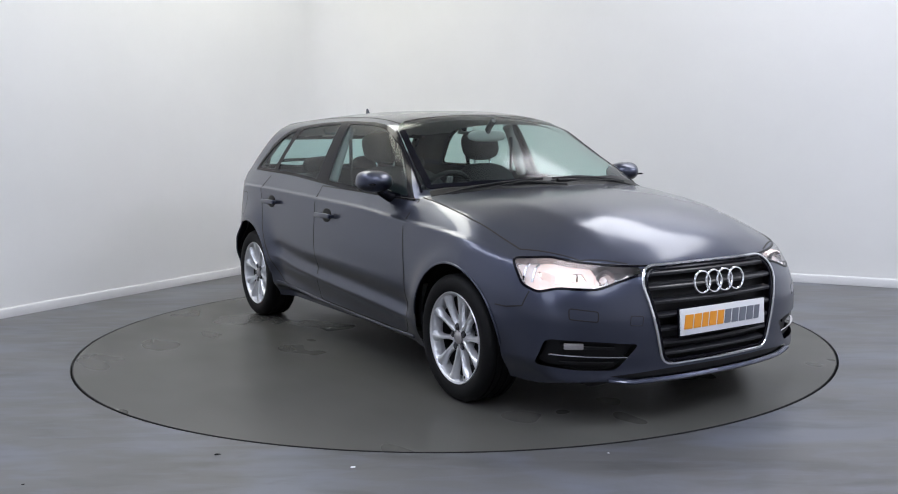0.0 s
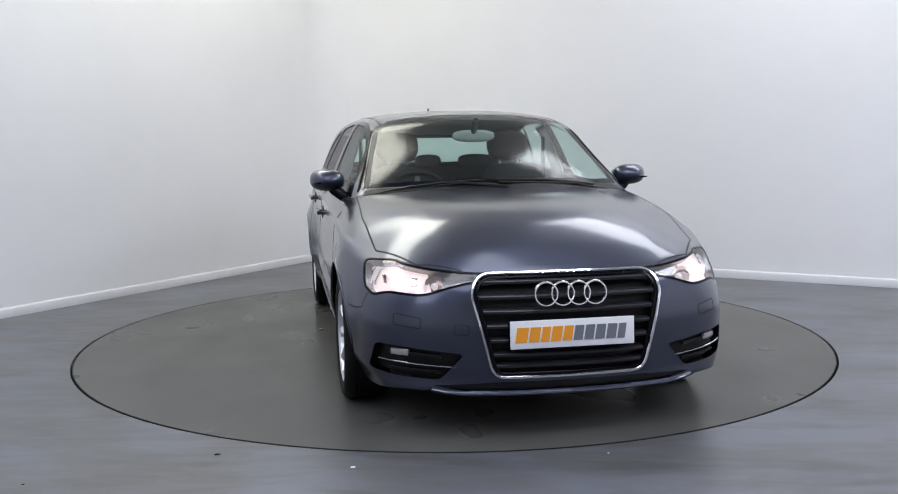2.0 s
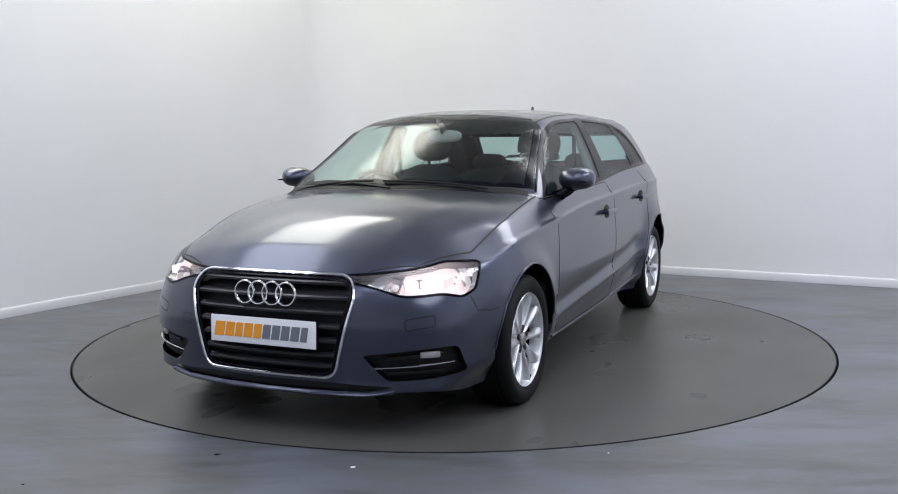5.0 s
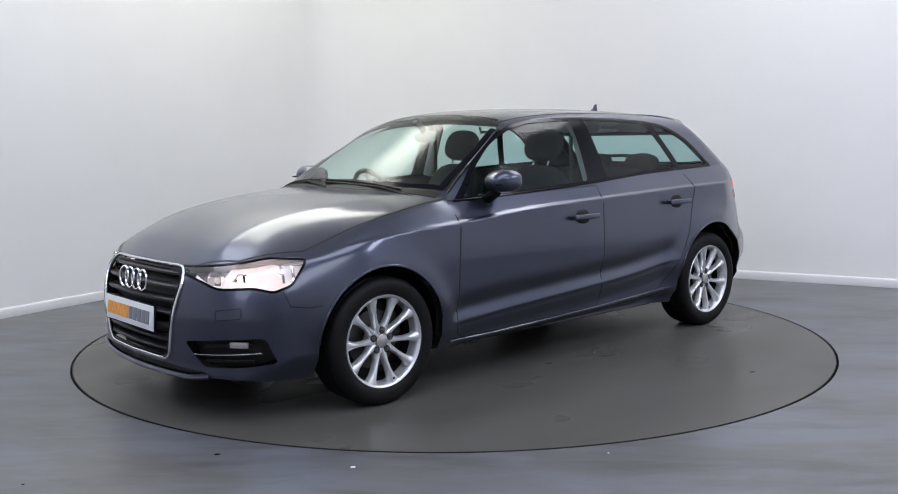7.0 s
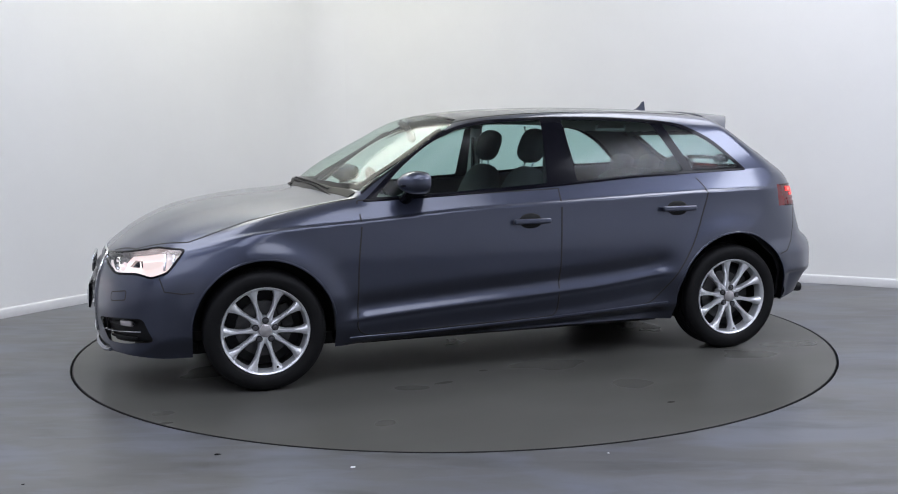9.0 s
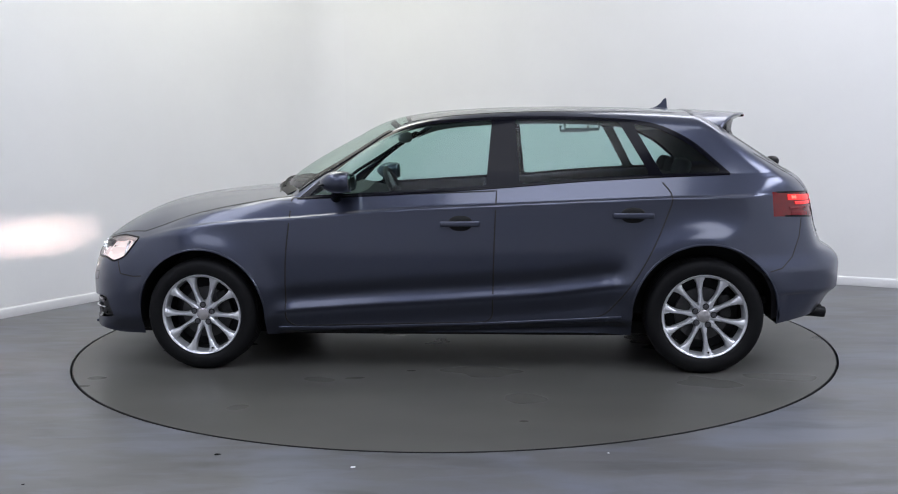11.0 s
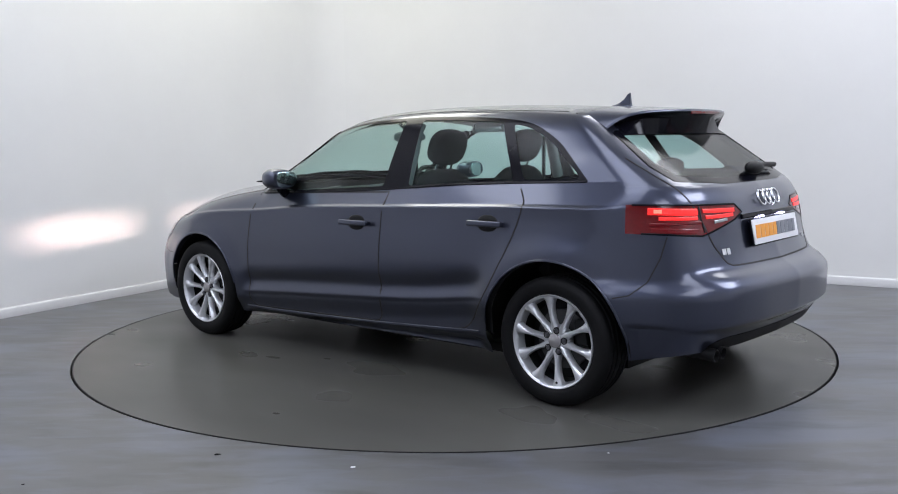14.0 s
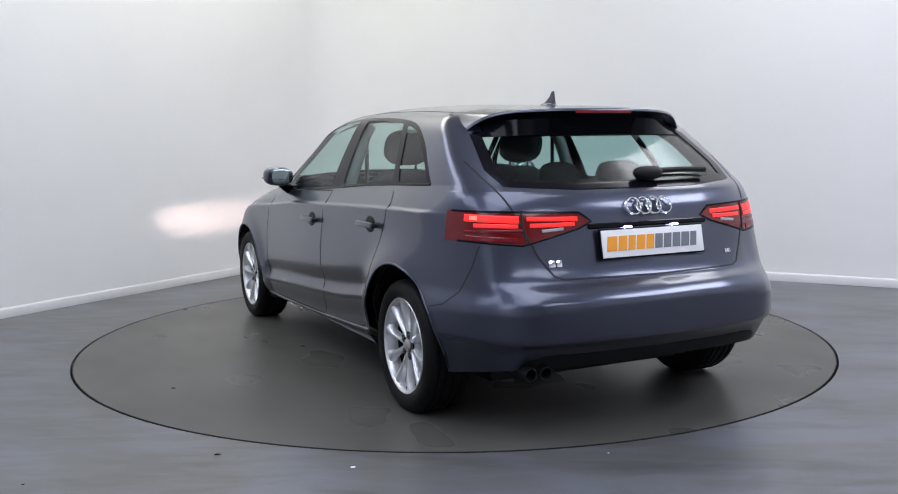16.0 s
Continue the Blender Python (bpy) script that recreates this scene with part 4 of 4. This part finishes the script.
def underside(car):
    # panels set low and wide to block light and deepen the shade beneath
    bm = box_bm(1.86, 1.38, 0.05, pose(0.0, 0, 0.186), bevel=0.012)
    box_bm(0.30, 1.20, 0.05, pose(1.78, 0, 0.195), bevel=0.01, bm=bm)
    box_bm(0.30, 1.10, 0.04, pose(-1.75, 0, 0.335), bevel=0.01, bm=bm)
    box_bm(3.40, 1.04, 0.07, pose(0.18, 0, 0.170), bevel=0.01, bm=bm)
    part("underbody", bm, BLACK, car, "dark underbody panels")
    for sx in (1, -1):
        for s in (1, -1):
            bm = bmesh.new()
            rows = []
            for i in range(25):
                a = radians(-8 + 196 * i / 24)
                r = ARCH_RADIUS[sx] + 0.012
                x, z = sx * WHEEL_X + r * math.cos(a), WHEEL_Z + r * math.sin(a)
                yo = 0.83 if z > 0.3 else 0.80
                rows.append([bm.verts.new((x, s * yo, z)), bm.verts.new((x, s * 0.50, z))])
            for A, B in zip(rows, rows[1:]):
                bm.faces.new((A[0], A[1], B[1], B[0]))
            bm.faces.new([r[1] for r in rows])
            part("wheel_arch_liner", bm, BLACK, car, "black wheel arch liner")
    for y in (0.52, 0.59):
        part("exhaust_tip", revolve([(0.024, 0.0), (0.028, 0.0), (0.029, 0.01), (0.027, 0.16), (0.024, 0.16)], 24, True), BLACK, car, "dark exhaust tip").matrix_local = pose(-1.985, y, 0.278, 0, 0, -90) @ pose(0, 0, 0, 4)


def mirrors(car):
    for s in (1, -1):
        c = Vector((0.555, s * 0.868, 0.998))
        bm = blob(0.185, 0.180, 0.116, Matrix.Translation(c) @ pose(0, 0, 0, 0, 0, -s * 12) @ pose(0, 0, 0, s * 4), power=2.7, seg=28)
        for v in bm.verts:
            k = (v.co.x - c.x) / 0.08
            if k > 0:
                v.co.z = c.z + (v.co.z - c.z) * (1 - 0.30 * k * k)
                v.co.y = c.y + (v.co.y - c.y) * (1 - 0.25 * k * k)
            else:
                v.co.x = c.x + max(v.co.x - c.x, -0.062)
        h = part("door_mirror", bm, PAINT, car, "body-coloured door mirror")
        part("mirror_foot", tube([(0.60, s * 0.75, 0.905), (0.585, s * 0.79, 0.915), (0.57, s * 0.83, 0.945), (0.56, s * 0.85, 0.97)], 0.030, 10), GLOSS_BLACK, h, "black mirror foot")
        part("mirror_glass", blob(0.012, 0.150, 0.090, Matrix.Translation(c + Vector((-0.066, 0, 0.0))) @ pose(0, 0, 0, 0, 0, -s * 10), power=3.2), MIRROR, h, "mirror glass")
        part("indicator", blob(0.03, 0.10, 0.012, Matrix.Translation(c + Vector((0.066, s * 0.035, -0.012))) @ pose(0, 0, 0, 0, 0, -s * 28), power=2.4), GLOSS_BLACK, h, "slim dark indicator strip")


def rear_fittings(car):
    # roof spoiler: painted top, black underside with side fins
    ys = np.linspace(-0.585, 0.585, 45)
    P = on_skin([(-1.27, y) for y in ys], "top")
    q = np.abs(ys) / 0.585
    tip_x = -1.638 + 0.205 * q**2.3
    tip_z = 1.338 - 0.014 * q**2 - 0.070 * q**9
    rows = []
    for i, y in enumerate(ys):
        x0, z0 = -1.27, P[i][2] + 0.002
        row = [(x0 - 0.0, z0 - 0.004)]
        for t in (0.02, 0.25, 0.5, 0.75, 0.95, 1.0):
            row.append((x0 + (tip_x[i] - x0) * t, z0 + (tip_z[i] - z0) * (0.75 * t + 0.25 * t * t) + 0.004))
        row.append((tip_x[i] - 0.001, tip_z[i] - 0.006))
        rows.append([(x, y, z) for x, z in row])
    k = len(rows[0])
    V = [p for r in rows for p in r]
    F = [(i * k + a, i * k + a + 1, (i + 1) * k + a + 1, (i + 1) * k + a) for i in range(len(rows) - 1) for a in range(k - 1)]
    sp = mesh_object("roof_spoiler", V, F, PAINT, car, "body-coloured roof spoiler")
    bm = bmesh.new()
    rows = []
    for i, y in enumerate(ys):
        g = on_skin([(y, 1.228 - 0.012 * q[i] ** 4)], "rear")[0]
        rows.append([bm.verts.new(p) for p in ((tip_x[i], y, tip_z[i] - 0.005), (tip_x[i] + 0.05, y, tip_z[i] - 0.035), (g[0] - 0.002, y, g[2]))])
    for A, B in zip(rows, rows[1:]):
        for a in range(2):
            bm.faces.new((A[a], A[a + 1], B[a + 1], B[a]))
    part("spoiler_underside", bm, GLOSS_BLACK, sp, "black spoiler underside")
    bm = box_bm(0.006, 0.30, 0.014, pose(-1.636, 0, 1.326), bevel=0.003)
    part("brake_light", bm, TAIL_RED, sp, "red high brake light strip")
    # aerial fin
    bm = blob(0.125, 0.058, 0.030, pose(-1.175, 0, 1.368), power=2.2)
    a = part("aerial_foot", bm, PAINT, car, "body-coloured aerial foot")
    bm = bmesh.new()
    prof = [(-1.135, 1.375), (-1.17, 1.390), (-1.193, 1.408), (-1.208, 1.430), (-1.223, 1.437), (-1.226, 1.41), (-1.228, 1.375)]
    f = [bm.verts.new((x, 0.010 if z < 1.40 else 0.005, z)) for x, z in prof]
    g = [bm.verts.new((x, -0.010 if z < 1.40 else -0.005, z)) for x, z in prof]
    bm.faces.new(f), bm.faces.new(g)
    for i in range(len(prof)):
        j = (i + 1) % len(prof)
        bm.faces.new((f[i], f[j], g[j], g[i]))
    part("fin", bm, PAINT, a, "shark fin aerial")
    # plate, badge, lettering bars, plate lamps
    ribbon("plate_lamp_panel", [(-0.30, 0.853), (0, 0.856), (0.30, 0.853)], "rear", 0.022, 0.012, GLOSS_BLACK, car, label="black strip over the plate")
    plate(car, "rear_plate", frame_at(Vector((-1.998, 0.003, 0.782)), (-1, 0, 0.20)), "white dealer plate with orange and grey bars")
    for y in (0.12, -0.12):
        p = on_skin([(y, 0.846)], "rear")[0]
        part("plate_lamp", box_bm(0.012, 0.035, 0.008, pose(p[0] - 0.012, y, 0.845), bevel=0.002), PLATE_LAMP, car, "small bright plate lamp")
    m = skin_frame(0.0, 0.925, "rear", 1, 0.008)
    rings(car, m, 0.036)
    for y0, ws, z in ((0.492, (0.032, 0.028), 0.712), (-0.405, (0.016, 0.018, 0.008), 0.712)):
        y = y0
        for w in ws:
            m = skin_frame(y - w / 2, z, "rear", 1, 0.003)
            part("badge_bar", box_bm(0.005, w - 0.005, 0.028 if y0 > 0 else 0.018, m, bevel=0.001), CHROME, car, "chrome badge bar")
            y -= w
    # rear wiper
    p = on_skin([(-0.04, 1.035), (-0.12, 1.045), (-0.25, 1.05), (-0.42, 1.045)], "rear")
    pts = [Vector(v) + Vector((-0.028, 0, 0.02)) for v in p]
    wp = part("rear_wiper", tube(pts, 0.013, 8), BLACK, car, "black rear wiper")
    part("wiper_cap", blob(0.07, 0.15, 0.062, Matrix.Translation(pts[0] + Vector((0.008, -0.035, 0.004))), power=2.3), BLACK, wp, "black wiper pivot cap")
    part("blade", tube([Vector(v) + Vector((-0.012, 0, 0.008)) for v in on_skin([(-0.10, 1.055), (-0.25, 1.06), (-0.44, 1.05)], "rear")], 0.006, 6), BLACK, wp)


def windscreen_fittings(car):
    for s in (1, -1):
        ribbon("screen_border", [(0.965, s * 0.30), (0.885, s * 0.54), (0.80, s * 0.68), (0.55, s * 0.625), (0.325, s * 0.57)], "top", 0.035, 0.001, GLOSS_BLACK, car, label="black printed windscreen border", lift=-0.0005)
        ribbon("pillar_seal", [(0.80, s * 0.725), (0.55, s * 0.655), (0.31, s * 0.595)], "top", 0.012, 0.004, GLOSS_BLACK, car, label="black rubber seal")
    ribbon("screen_border", [(0.965, -0.30), (0.995, 0.0), (0.965, 0.30)], "top", 0.04, 0.001, GLOSS_BLACK, car, lift=-0.0005)
    ribbon("screen_border", [(0.225, -0.50), (0.265, -0.30), (0.28, 0.0), (0.265, 0.30), (0.225, 0.50)], "top", 0.022, 0.001, GLOSS_BLACK, car, lift=-0.0005)
    ribbon("scuttle", [(0.845, -0.70), (0.93, -0.52), (1.0, -0.28), (1.03, 0.0), (1.0, 0.28), (0.93, 0.52), (0.845, 0.70)], "top", 0.070, 0.006, BLACK, car, label="black plastic scuttle panel")
    for y0, y1, y2 in ((0.62, 0.40, -0.02), (0.02, -0.22, -0.62)):
        a = on_skin([(1.0 - 0.30 * y0 * y0, y0), (0.965 - 0.25 * y1 * y1, y1), (0.97 - 0.25 * y2 * y2, y2)], "top")
        pts = [Vector(v) + Vector((0.048, 0, -0.020)) for v in a]
        w = part("wiper", tube(pts, 0.008, 8), BLACK, car, "black windscreen wiper")
        b = on_skin([(0.955 - 0.25 * y * y, y) for y in np.linspace(y1 + 0.12, y2 - 0.02, 7)], "top")
        part("blade", tube([Vector(v) + Vector((0.044, 0, -0.020)) for v in b], 0.006, 6), BLACK, w)
    # inside mirror on its stalk
    c = on_skin([(0.40, 0.0)], "top")[0]
    st = part("mirror_stalk", tube([Vector(c) + Vector((0, 0, -0.006)), Vector(c) + Vector((-0.05, 0, -0.045)), Vector(c) + Vector((-0.07, 0.0, -0.075))], 0.018, 10), LINING, car, "dark mirror stalk")
    part("inside_mirror", blob(0.035, 0.245, 0.070, Matrix.Translation(Vector(c) + Vector((-0.075, 0, -0.095))) @ pose(0, 0, 0, 0, 8, -10), power=2.8), HEADLINER, st, "inside mirror")


def cabin_fittings(car):
    # dashboard
    ys = np.linspace(-0.70, 0.70, 29)
    prof = [(0.93, 0.86), (0.80, 0.915), (0.66, 0.925), (0.58, 0.905), (0.55, 0.84), (0.56, 0.70), (0.62, 0.50)]
    bm = bmesh.new()
    rows = []
    for y in ys:
        hump = 0.035 * math.exp(-(((y + 0.36) / 0.17) ** 2))
        rows.append([bm.verts.new((x - 0.10 * (y / 0.7) ** 2 * (1 if x > 0.7 else 0.3), y, z + (hump if 0.5 < x < 0.75 and z > 0.8 else 0))) for x, z in prof])
    for A, B in zip(rows, rows[1:]):
        for k in range(len(prof) - 1):
            bm.faces.new((A[k], A[k + 1], B[k + 1], B[k]))
    d = part("dashboard", bm, LINING, car, "dark soft dashboard")
    # steering wheel on the car's right side
    m = Matrix.Translation((0.43, -0.36, 0.865)) @ pose(0, 0, 0, 0, -66, 0)
    pts = [m @ Vector((0.18 * math.cos(math.tau * i / 32), 0.18 * math.sin(math.tau * i / 32), 0)) for i in range(32)]
    sw = part("steering_wheel", tube(pts, 0.015, 8, True), BLACK, car, "black steering wheel")
    part("steering_hub", blob(0.12, 0.13, 0.05, m, power=2.4), BLACK, sw)
    for a in (0, 180, 270):
        part("steering_spoke", box_bm(0.11, 0.03, 0.02, m @ pose(0, 0, 0, 0, 0, a + 90) @ pose(0.10, 0, 0), bevel=0.006), LAMP_SILVER if a == 270 else BLACK, sw)
    # front seats
    for s in (1, -1):
        seat = part("front_seat", blob(0.52, 0.52, 0.20, pose(0.20, s * 0.365, 0.47, 0, -8), power=3.2), FABRIC, car, "charcoal cloth front seat")
        lean = pose(-0.085, s * 0.365, 0.50, 0, -20)
        part("seat_back", blob(0.17, 0.50, 0.60, lean @ pose(0, 0, 0.28), power=3.0, seg=24), FABRIC, seat)
        part("headrest", blob(0.11, 0.275, 0.20, lean @ pose(0.03, 0, 0.70), power=2.8, seg=24), FABRIC, seat)
        for e in (-0.06, 0.06):
            part("headrest_post", cyl_bm(0.007, 0.007, 0.12, lean @ pose(0.02, e, 0.58), 10), CHROME, seat)
    bench = part("rear_seat", blob(0.50, 1.26, 0.20, pose(-0.80, 0, 0.49, 0, -6), power=3.6), FABRIC, car, "charcoal cloth rear bench")
    lean = pose(-1.06, 0, 0.50, 0, -22)
    part("bench_back", blob(0.15, 1.26, 0.56, lean @ pose(0, 0, 0.26), power=4.0, seg=28), FABRIC, bench)
    for y in (-0.36, 0.0, 0.36):
        part("rear_headrest", blob(0.085, 0.26 if y else 0.20, 0.115, lean @ pose(0.015, y, 0.575), power=3.0), FABRIC, bench)
    part("parcel_shelf", box_bm(0.50, 1.14, 0.02, pose(-1.52, 0, 0.955), bevel=0.006), LINING, car, "dark parcel shelf")
    for s in (1, -1):
        part("pillar_trim", tube([(-0.30, s * 0.715, 0.97), (-0.30, s * 0.64, 1.18), (-0.29, s * 0.585, 1.29)], 0.035, 10), HEADLINER, car, "pale grey pillar trim")
        part("seat_belt", tube([(-0.27, s * 0.60, 1.22), (-0.27, s * 0.60, 0.95), (-0.22, s * 0.60, 0.55)], 0.012, 6), LINING, car, "dark seat belt")
        part("grab_handle", tube([(-0.62, s * 0.535, 1.285), (-0.62, s * 0.52, 1.255), (-0.80, s * 0.52, 1.255), (-0.80, s * 0.535, 1.285)], 0.010, 6), HEADLINER, car, "pale grab handle")


def build_car():
    car = new("car")
    tagged(car, "dark grey metallic five-door hatchback with lit headlights on the turntable", "car")
    V, Q = shell_mesh()
    skin = Skin(V, Q)
    lateral = lambda c, n: abs(c.y) > 0.42 and abs(n.y) > 0.25
    low_side = lambda c, n: abs(c.y) > 0.45 and c.z < 0.8
    BODY, ARCH, HOOD, SCR, FD, RD, SUR, FW, RW, QW, HL, GR, IN, LIP, TG, BW, TL, DIF, SPO = range(19)
    for s in (1, -1):
        skin.cut([(s * WHEEL_X + ARCH_RADIUS[s] + 0.002, -0.1)] + circle(s * WHEEL_X, WHEEL_Z, ARCH_RADIUS[s], 36, 0, 180) + [(s * WHEEL_X - ARCH_RADIUS[s] - 0.002, -0.1)], "side", ARCH, low_side)
    skin.cut(FRONT_DOOR, "side", FD, lateral, (BODY,))
    skin.cut(REAR_DOOR, "side", RD, lateral, (BODY,))
    skin.cut(SURROUND, "side", SUR, lateral)
    for poly, k in ((FRONT_WINDOW, FW), (REAR_WINDOW, RW), (QUARTER, QW)):
        skin.cut(poly, "side", k, lateral)
    ahead = lambda c, n: c.x > 1.6 and n.x > 0.15
    behind = lambda c, n: c.x < -1.3 and n.x < -0.2
    skin.cut(HEADLIGHT_SIDE, "side", HL, lambda c, n: c.x > 1.6 and abs(c.y) > 0.385)
    skin.cut(SCREEN, "top", SCR, lambda c, n: n.z > 0.3 and c.z > 0.9)
    skin.cut(GRILLE, "end", GR, ahead)
    skin.cut(LOWER_LIP, "end", LIP, ahead)
    for poly in (INTAKE, mirrored(INTAKE)):
        skin.cut(poly, "end", IN, ahead)
    skin.cut(TAILGATE, "end", TG, behind, (BODY,))
    skin.cut(BACK_WINDOW, "end", BW, behind)
    for poly in (TAIL_LAMP, mirrored(TAIL_LAMP)):
        skin.cut(poly, "end", TL, lambda c, n: c.x < -1.655 and (n.x < -0.2 or abs(n.y) > 0.5))
    skin.cut(DIFFUSER, "end", DIF, behind)
    hood_poly = rounded([(2.058, 0.0), (2.04, 0.3), (2.02, 0.405), (1.90, 0.60), (1.66, 0.735), (1.30, 0.755), (0.83, 0.735), (0.985, 0.45), (1.045, 0.0), (0.985, -0.45), (0.83, -0.735), (1.30, -0.755), (1.66, -0.735), (1.90, -0.60), (2.02, -0.405), (2.04, -0.3)], [0.1, 0.05, 0.05, 0.1, 0.1, 0.1, 0.02, 0.1, 0.1, 0.1, 0.02, 0.1, 0.1, 0.1, 0.05, 0.05], 3)
    skin.cut(hood_poly, "top", HOOD, lambda c, n: n.z > 0.3 and c.z > 0.6 and c.x > 0.8, (BODY,))
    left, right = (lambda c: c.y > 0), (lambda c: c.y < 0)

    def P(name, ids, mat, test=lambda c: True, label="", shift=0.0, parent=car):
        pts, normals, faces = skin.take(ids, test, shift)
        ob = mesh_object(name, pts, faces, mat, parent, label)
        ob.data.normals_split_custom_set_from_vertices(normals.tolist())
        return ob

    body = P("body", (BODY,), PAINT)
    P("bonnet", (HOOD,), PAINT)
    P("tailgate", (TG,), PAINT)
    P("windscreen", (SCR,), GLASS, label="pale green tinted windscreen")
    P("rear_window", (BW,), SIDE_GLASS, label="tinted rear window", shift=-0.003)
    for t in (left, right):
        k = 1 if t is left else -1
        for door, x, z in ((P("front_door", (FD,), PAINT, t), -0.075, 0.778), (P("rear_door", (RD,), PAINT, t), -0.955, 0.815)):
            door_handle(door, x, z, k)
        P("window_surround", (SUR,), GLOSS_BLACK, t, "gloss black window surround")
        P("front_side_window", (FW,), SIDE_GLASS, t, "green tinted side window", -0.004)
        P("rear_side_window", (RW,), SIDE_GLASS, t, "green tinted side window", -0.004)
        P("quarter_window", (QW,), SIDE_GLASS, t, "small tinted quarter window", -0.004)
        lens = P("headlight", (HL,), LENS, t, "clear headlight, switched on")
        clear = lambda c, t=t: t(c) and not (abs(abs(c.y) - 0.682) < 0.072 and abs(c.z - 0.650) < 0.019)
        P("housing", (HL,), LAMP_SILVER, clear, "silver lamp housing", -0.055, lens)
        # both reflector patches emit the light that the bulb would throw on them
        P("reflector", (HL,), LAMP_LIT, lambda c: clear(c) and abs(c.y) > 0.565 and c.x > 1.775, "glowing main reflector", -0.042, lens)
        P("outer_reflector", (HL,), LAMP_WARM, lambda c: clear(c) and c.x < 1.80, "outer reflector given its own pinkish glow", -0.045, lens)
        headlight_details(lens, k)
        lamp = P("tail_lamp", (TL,), TAIL_RED, t, "red tail lamp, lit")
        tail_lamp_details(lamp, 1 if t is left else -1)
        intake = P("air_intake", (IN,), BLACK, t, "black lower air intake", -0.035)
        fog_details(intake, k)
    grille = P("grille", (GR,), BLACK, label="black radiator grille with chrome frame", shift=-0.045)
    grille_details(grille)
    P("lower_intake", (LIP,), BLACK, label="black slot under the bumper", shift=-0.012)
    P("diffuser", (DIF,), BLACK, label="black rear bumper insert", shift=0.002)
    # cabin lining: the skin again, a little further in
    cabin = lambda c: -1.75 < c.x < 0.98 and c.z > 0.25
    P("door_lining", (BODY, FD, RD, TG, SUR), LINING, lambda c: cabin(c) and c.z < 0.950 - 0.055 * c.x, "dark cabin trim", -0.045)
    P("headliner", (BODY, FD, RD, TG), HEADLINER, lambda c: cabin(c) and c.z > 1.27, "pale grey headliner", -0.03)
    for t in (left, right):
        for x0, x1 in ((-0.1, 1.0), (-1.42, -0.1), (-1.8, -1.42)):
            P("pillar_lining", (BODY, FD, RD, TG), PILLAR_TRIM, lambda c: t(c) and cabin(c) and x0 < c.x <= x1 and 0.975 - 0.055 * c.x < c.z <= 1.27, "grey pillar lining", -0.03)
    seams(car)
    wheels(car)
    underside(car)
    mirrors(car)
    rear_fittings(car)
    windscreen_fittings(car)
    cabin_fittings(car)
    return car


car = build_car()


def motions():
    """The turntable carries the car round, clockwise seen from above."""
    off = pose(-0.0527, 0.0785, 0.0)
    turns = [(0.0, -58.05), (0.5, -61.61), (1.0, -67.17), (1.5, -72.88), (2.0, -78.86), (2.5, -84.72), (3.0, -90.65), (3.5, -96.55), (4.0, -102.5), (4.5, -108.38), (5.0, -114.34), (6.25, -129.3), (7.5, -144.25), (8.0, -150.15), (8.5, -156.0), (9.0, -161.9), (10.25, -176.5), (11.5, -191.15), (12.0, -196.95), (12.5, -202.75), (13.0, -208.6), (13.5, -214.4), (14.0, -220.2), (14.5, -225.95), (15.0, -231.8), (15.5, -237.6), (16.0, -243.6)]
    walk(car, [(t, pose(0, 0, 0, 0, 0, a) @ off) for t, a in turns])
    walk(turntable, [(t, pose(0, 0, 0, 0, 0, a)) for t, a in turns])


turntable = new("turntable")
part("deck", cyl_bm(TABLE_R - 0.010, TABLE_R - 0.010, 0.05, pose(0, 0, -0.025), 192), TABLE, turntable, smooth=False)
part("edge_band", revolve([(TABLE_R - 0.0098, -0.05), (TABLE_R - 0.0098, 0.0), (TABLE_R - 0.007, 0.0), (TABLE_R - 0.006, -0.001), (TABLE_R - 0.006, -0.05)], 192), DARK_METAL, turntable, "dark metal edge band", smooth=False).matrix_local = pose(0, 0, 0, 90) @ pose(0, 0, 0)
tagged(turntable, "grey painted round car turntable flush with the floor", "turntable")
paint_chip(-0.383, -2.376, 0.012, 20, PLATE_WHITE, "small white paint chip lying on the floor")
paint_chip(0.594, -2.250, 0.009, 70, SKIRT, "small pale paint chip lying on the floor")
paint_chip(-0.93, -2.215, 0.014, 5, BLACK, "small dark rubber crumb lying on the floor")
paint_chip(-1.555, -2.515, 0.008, 40, BLACK, "small dark rubber crumb lying on the floor")
motions()
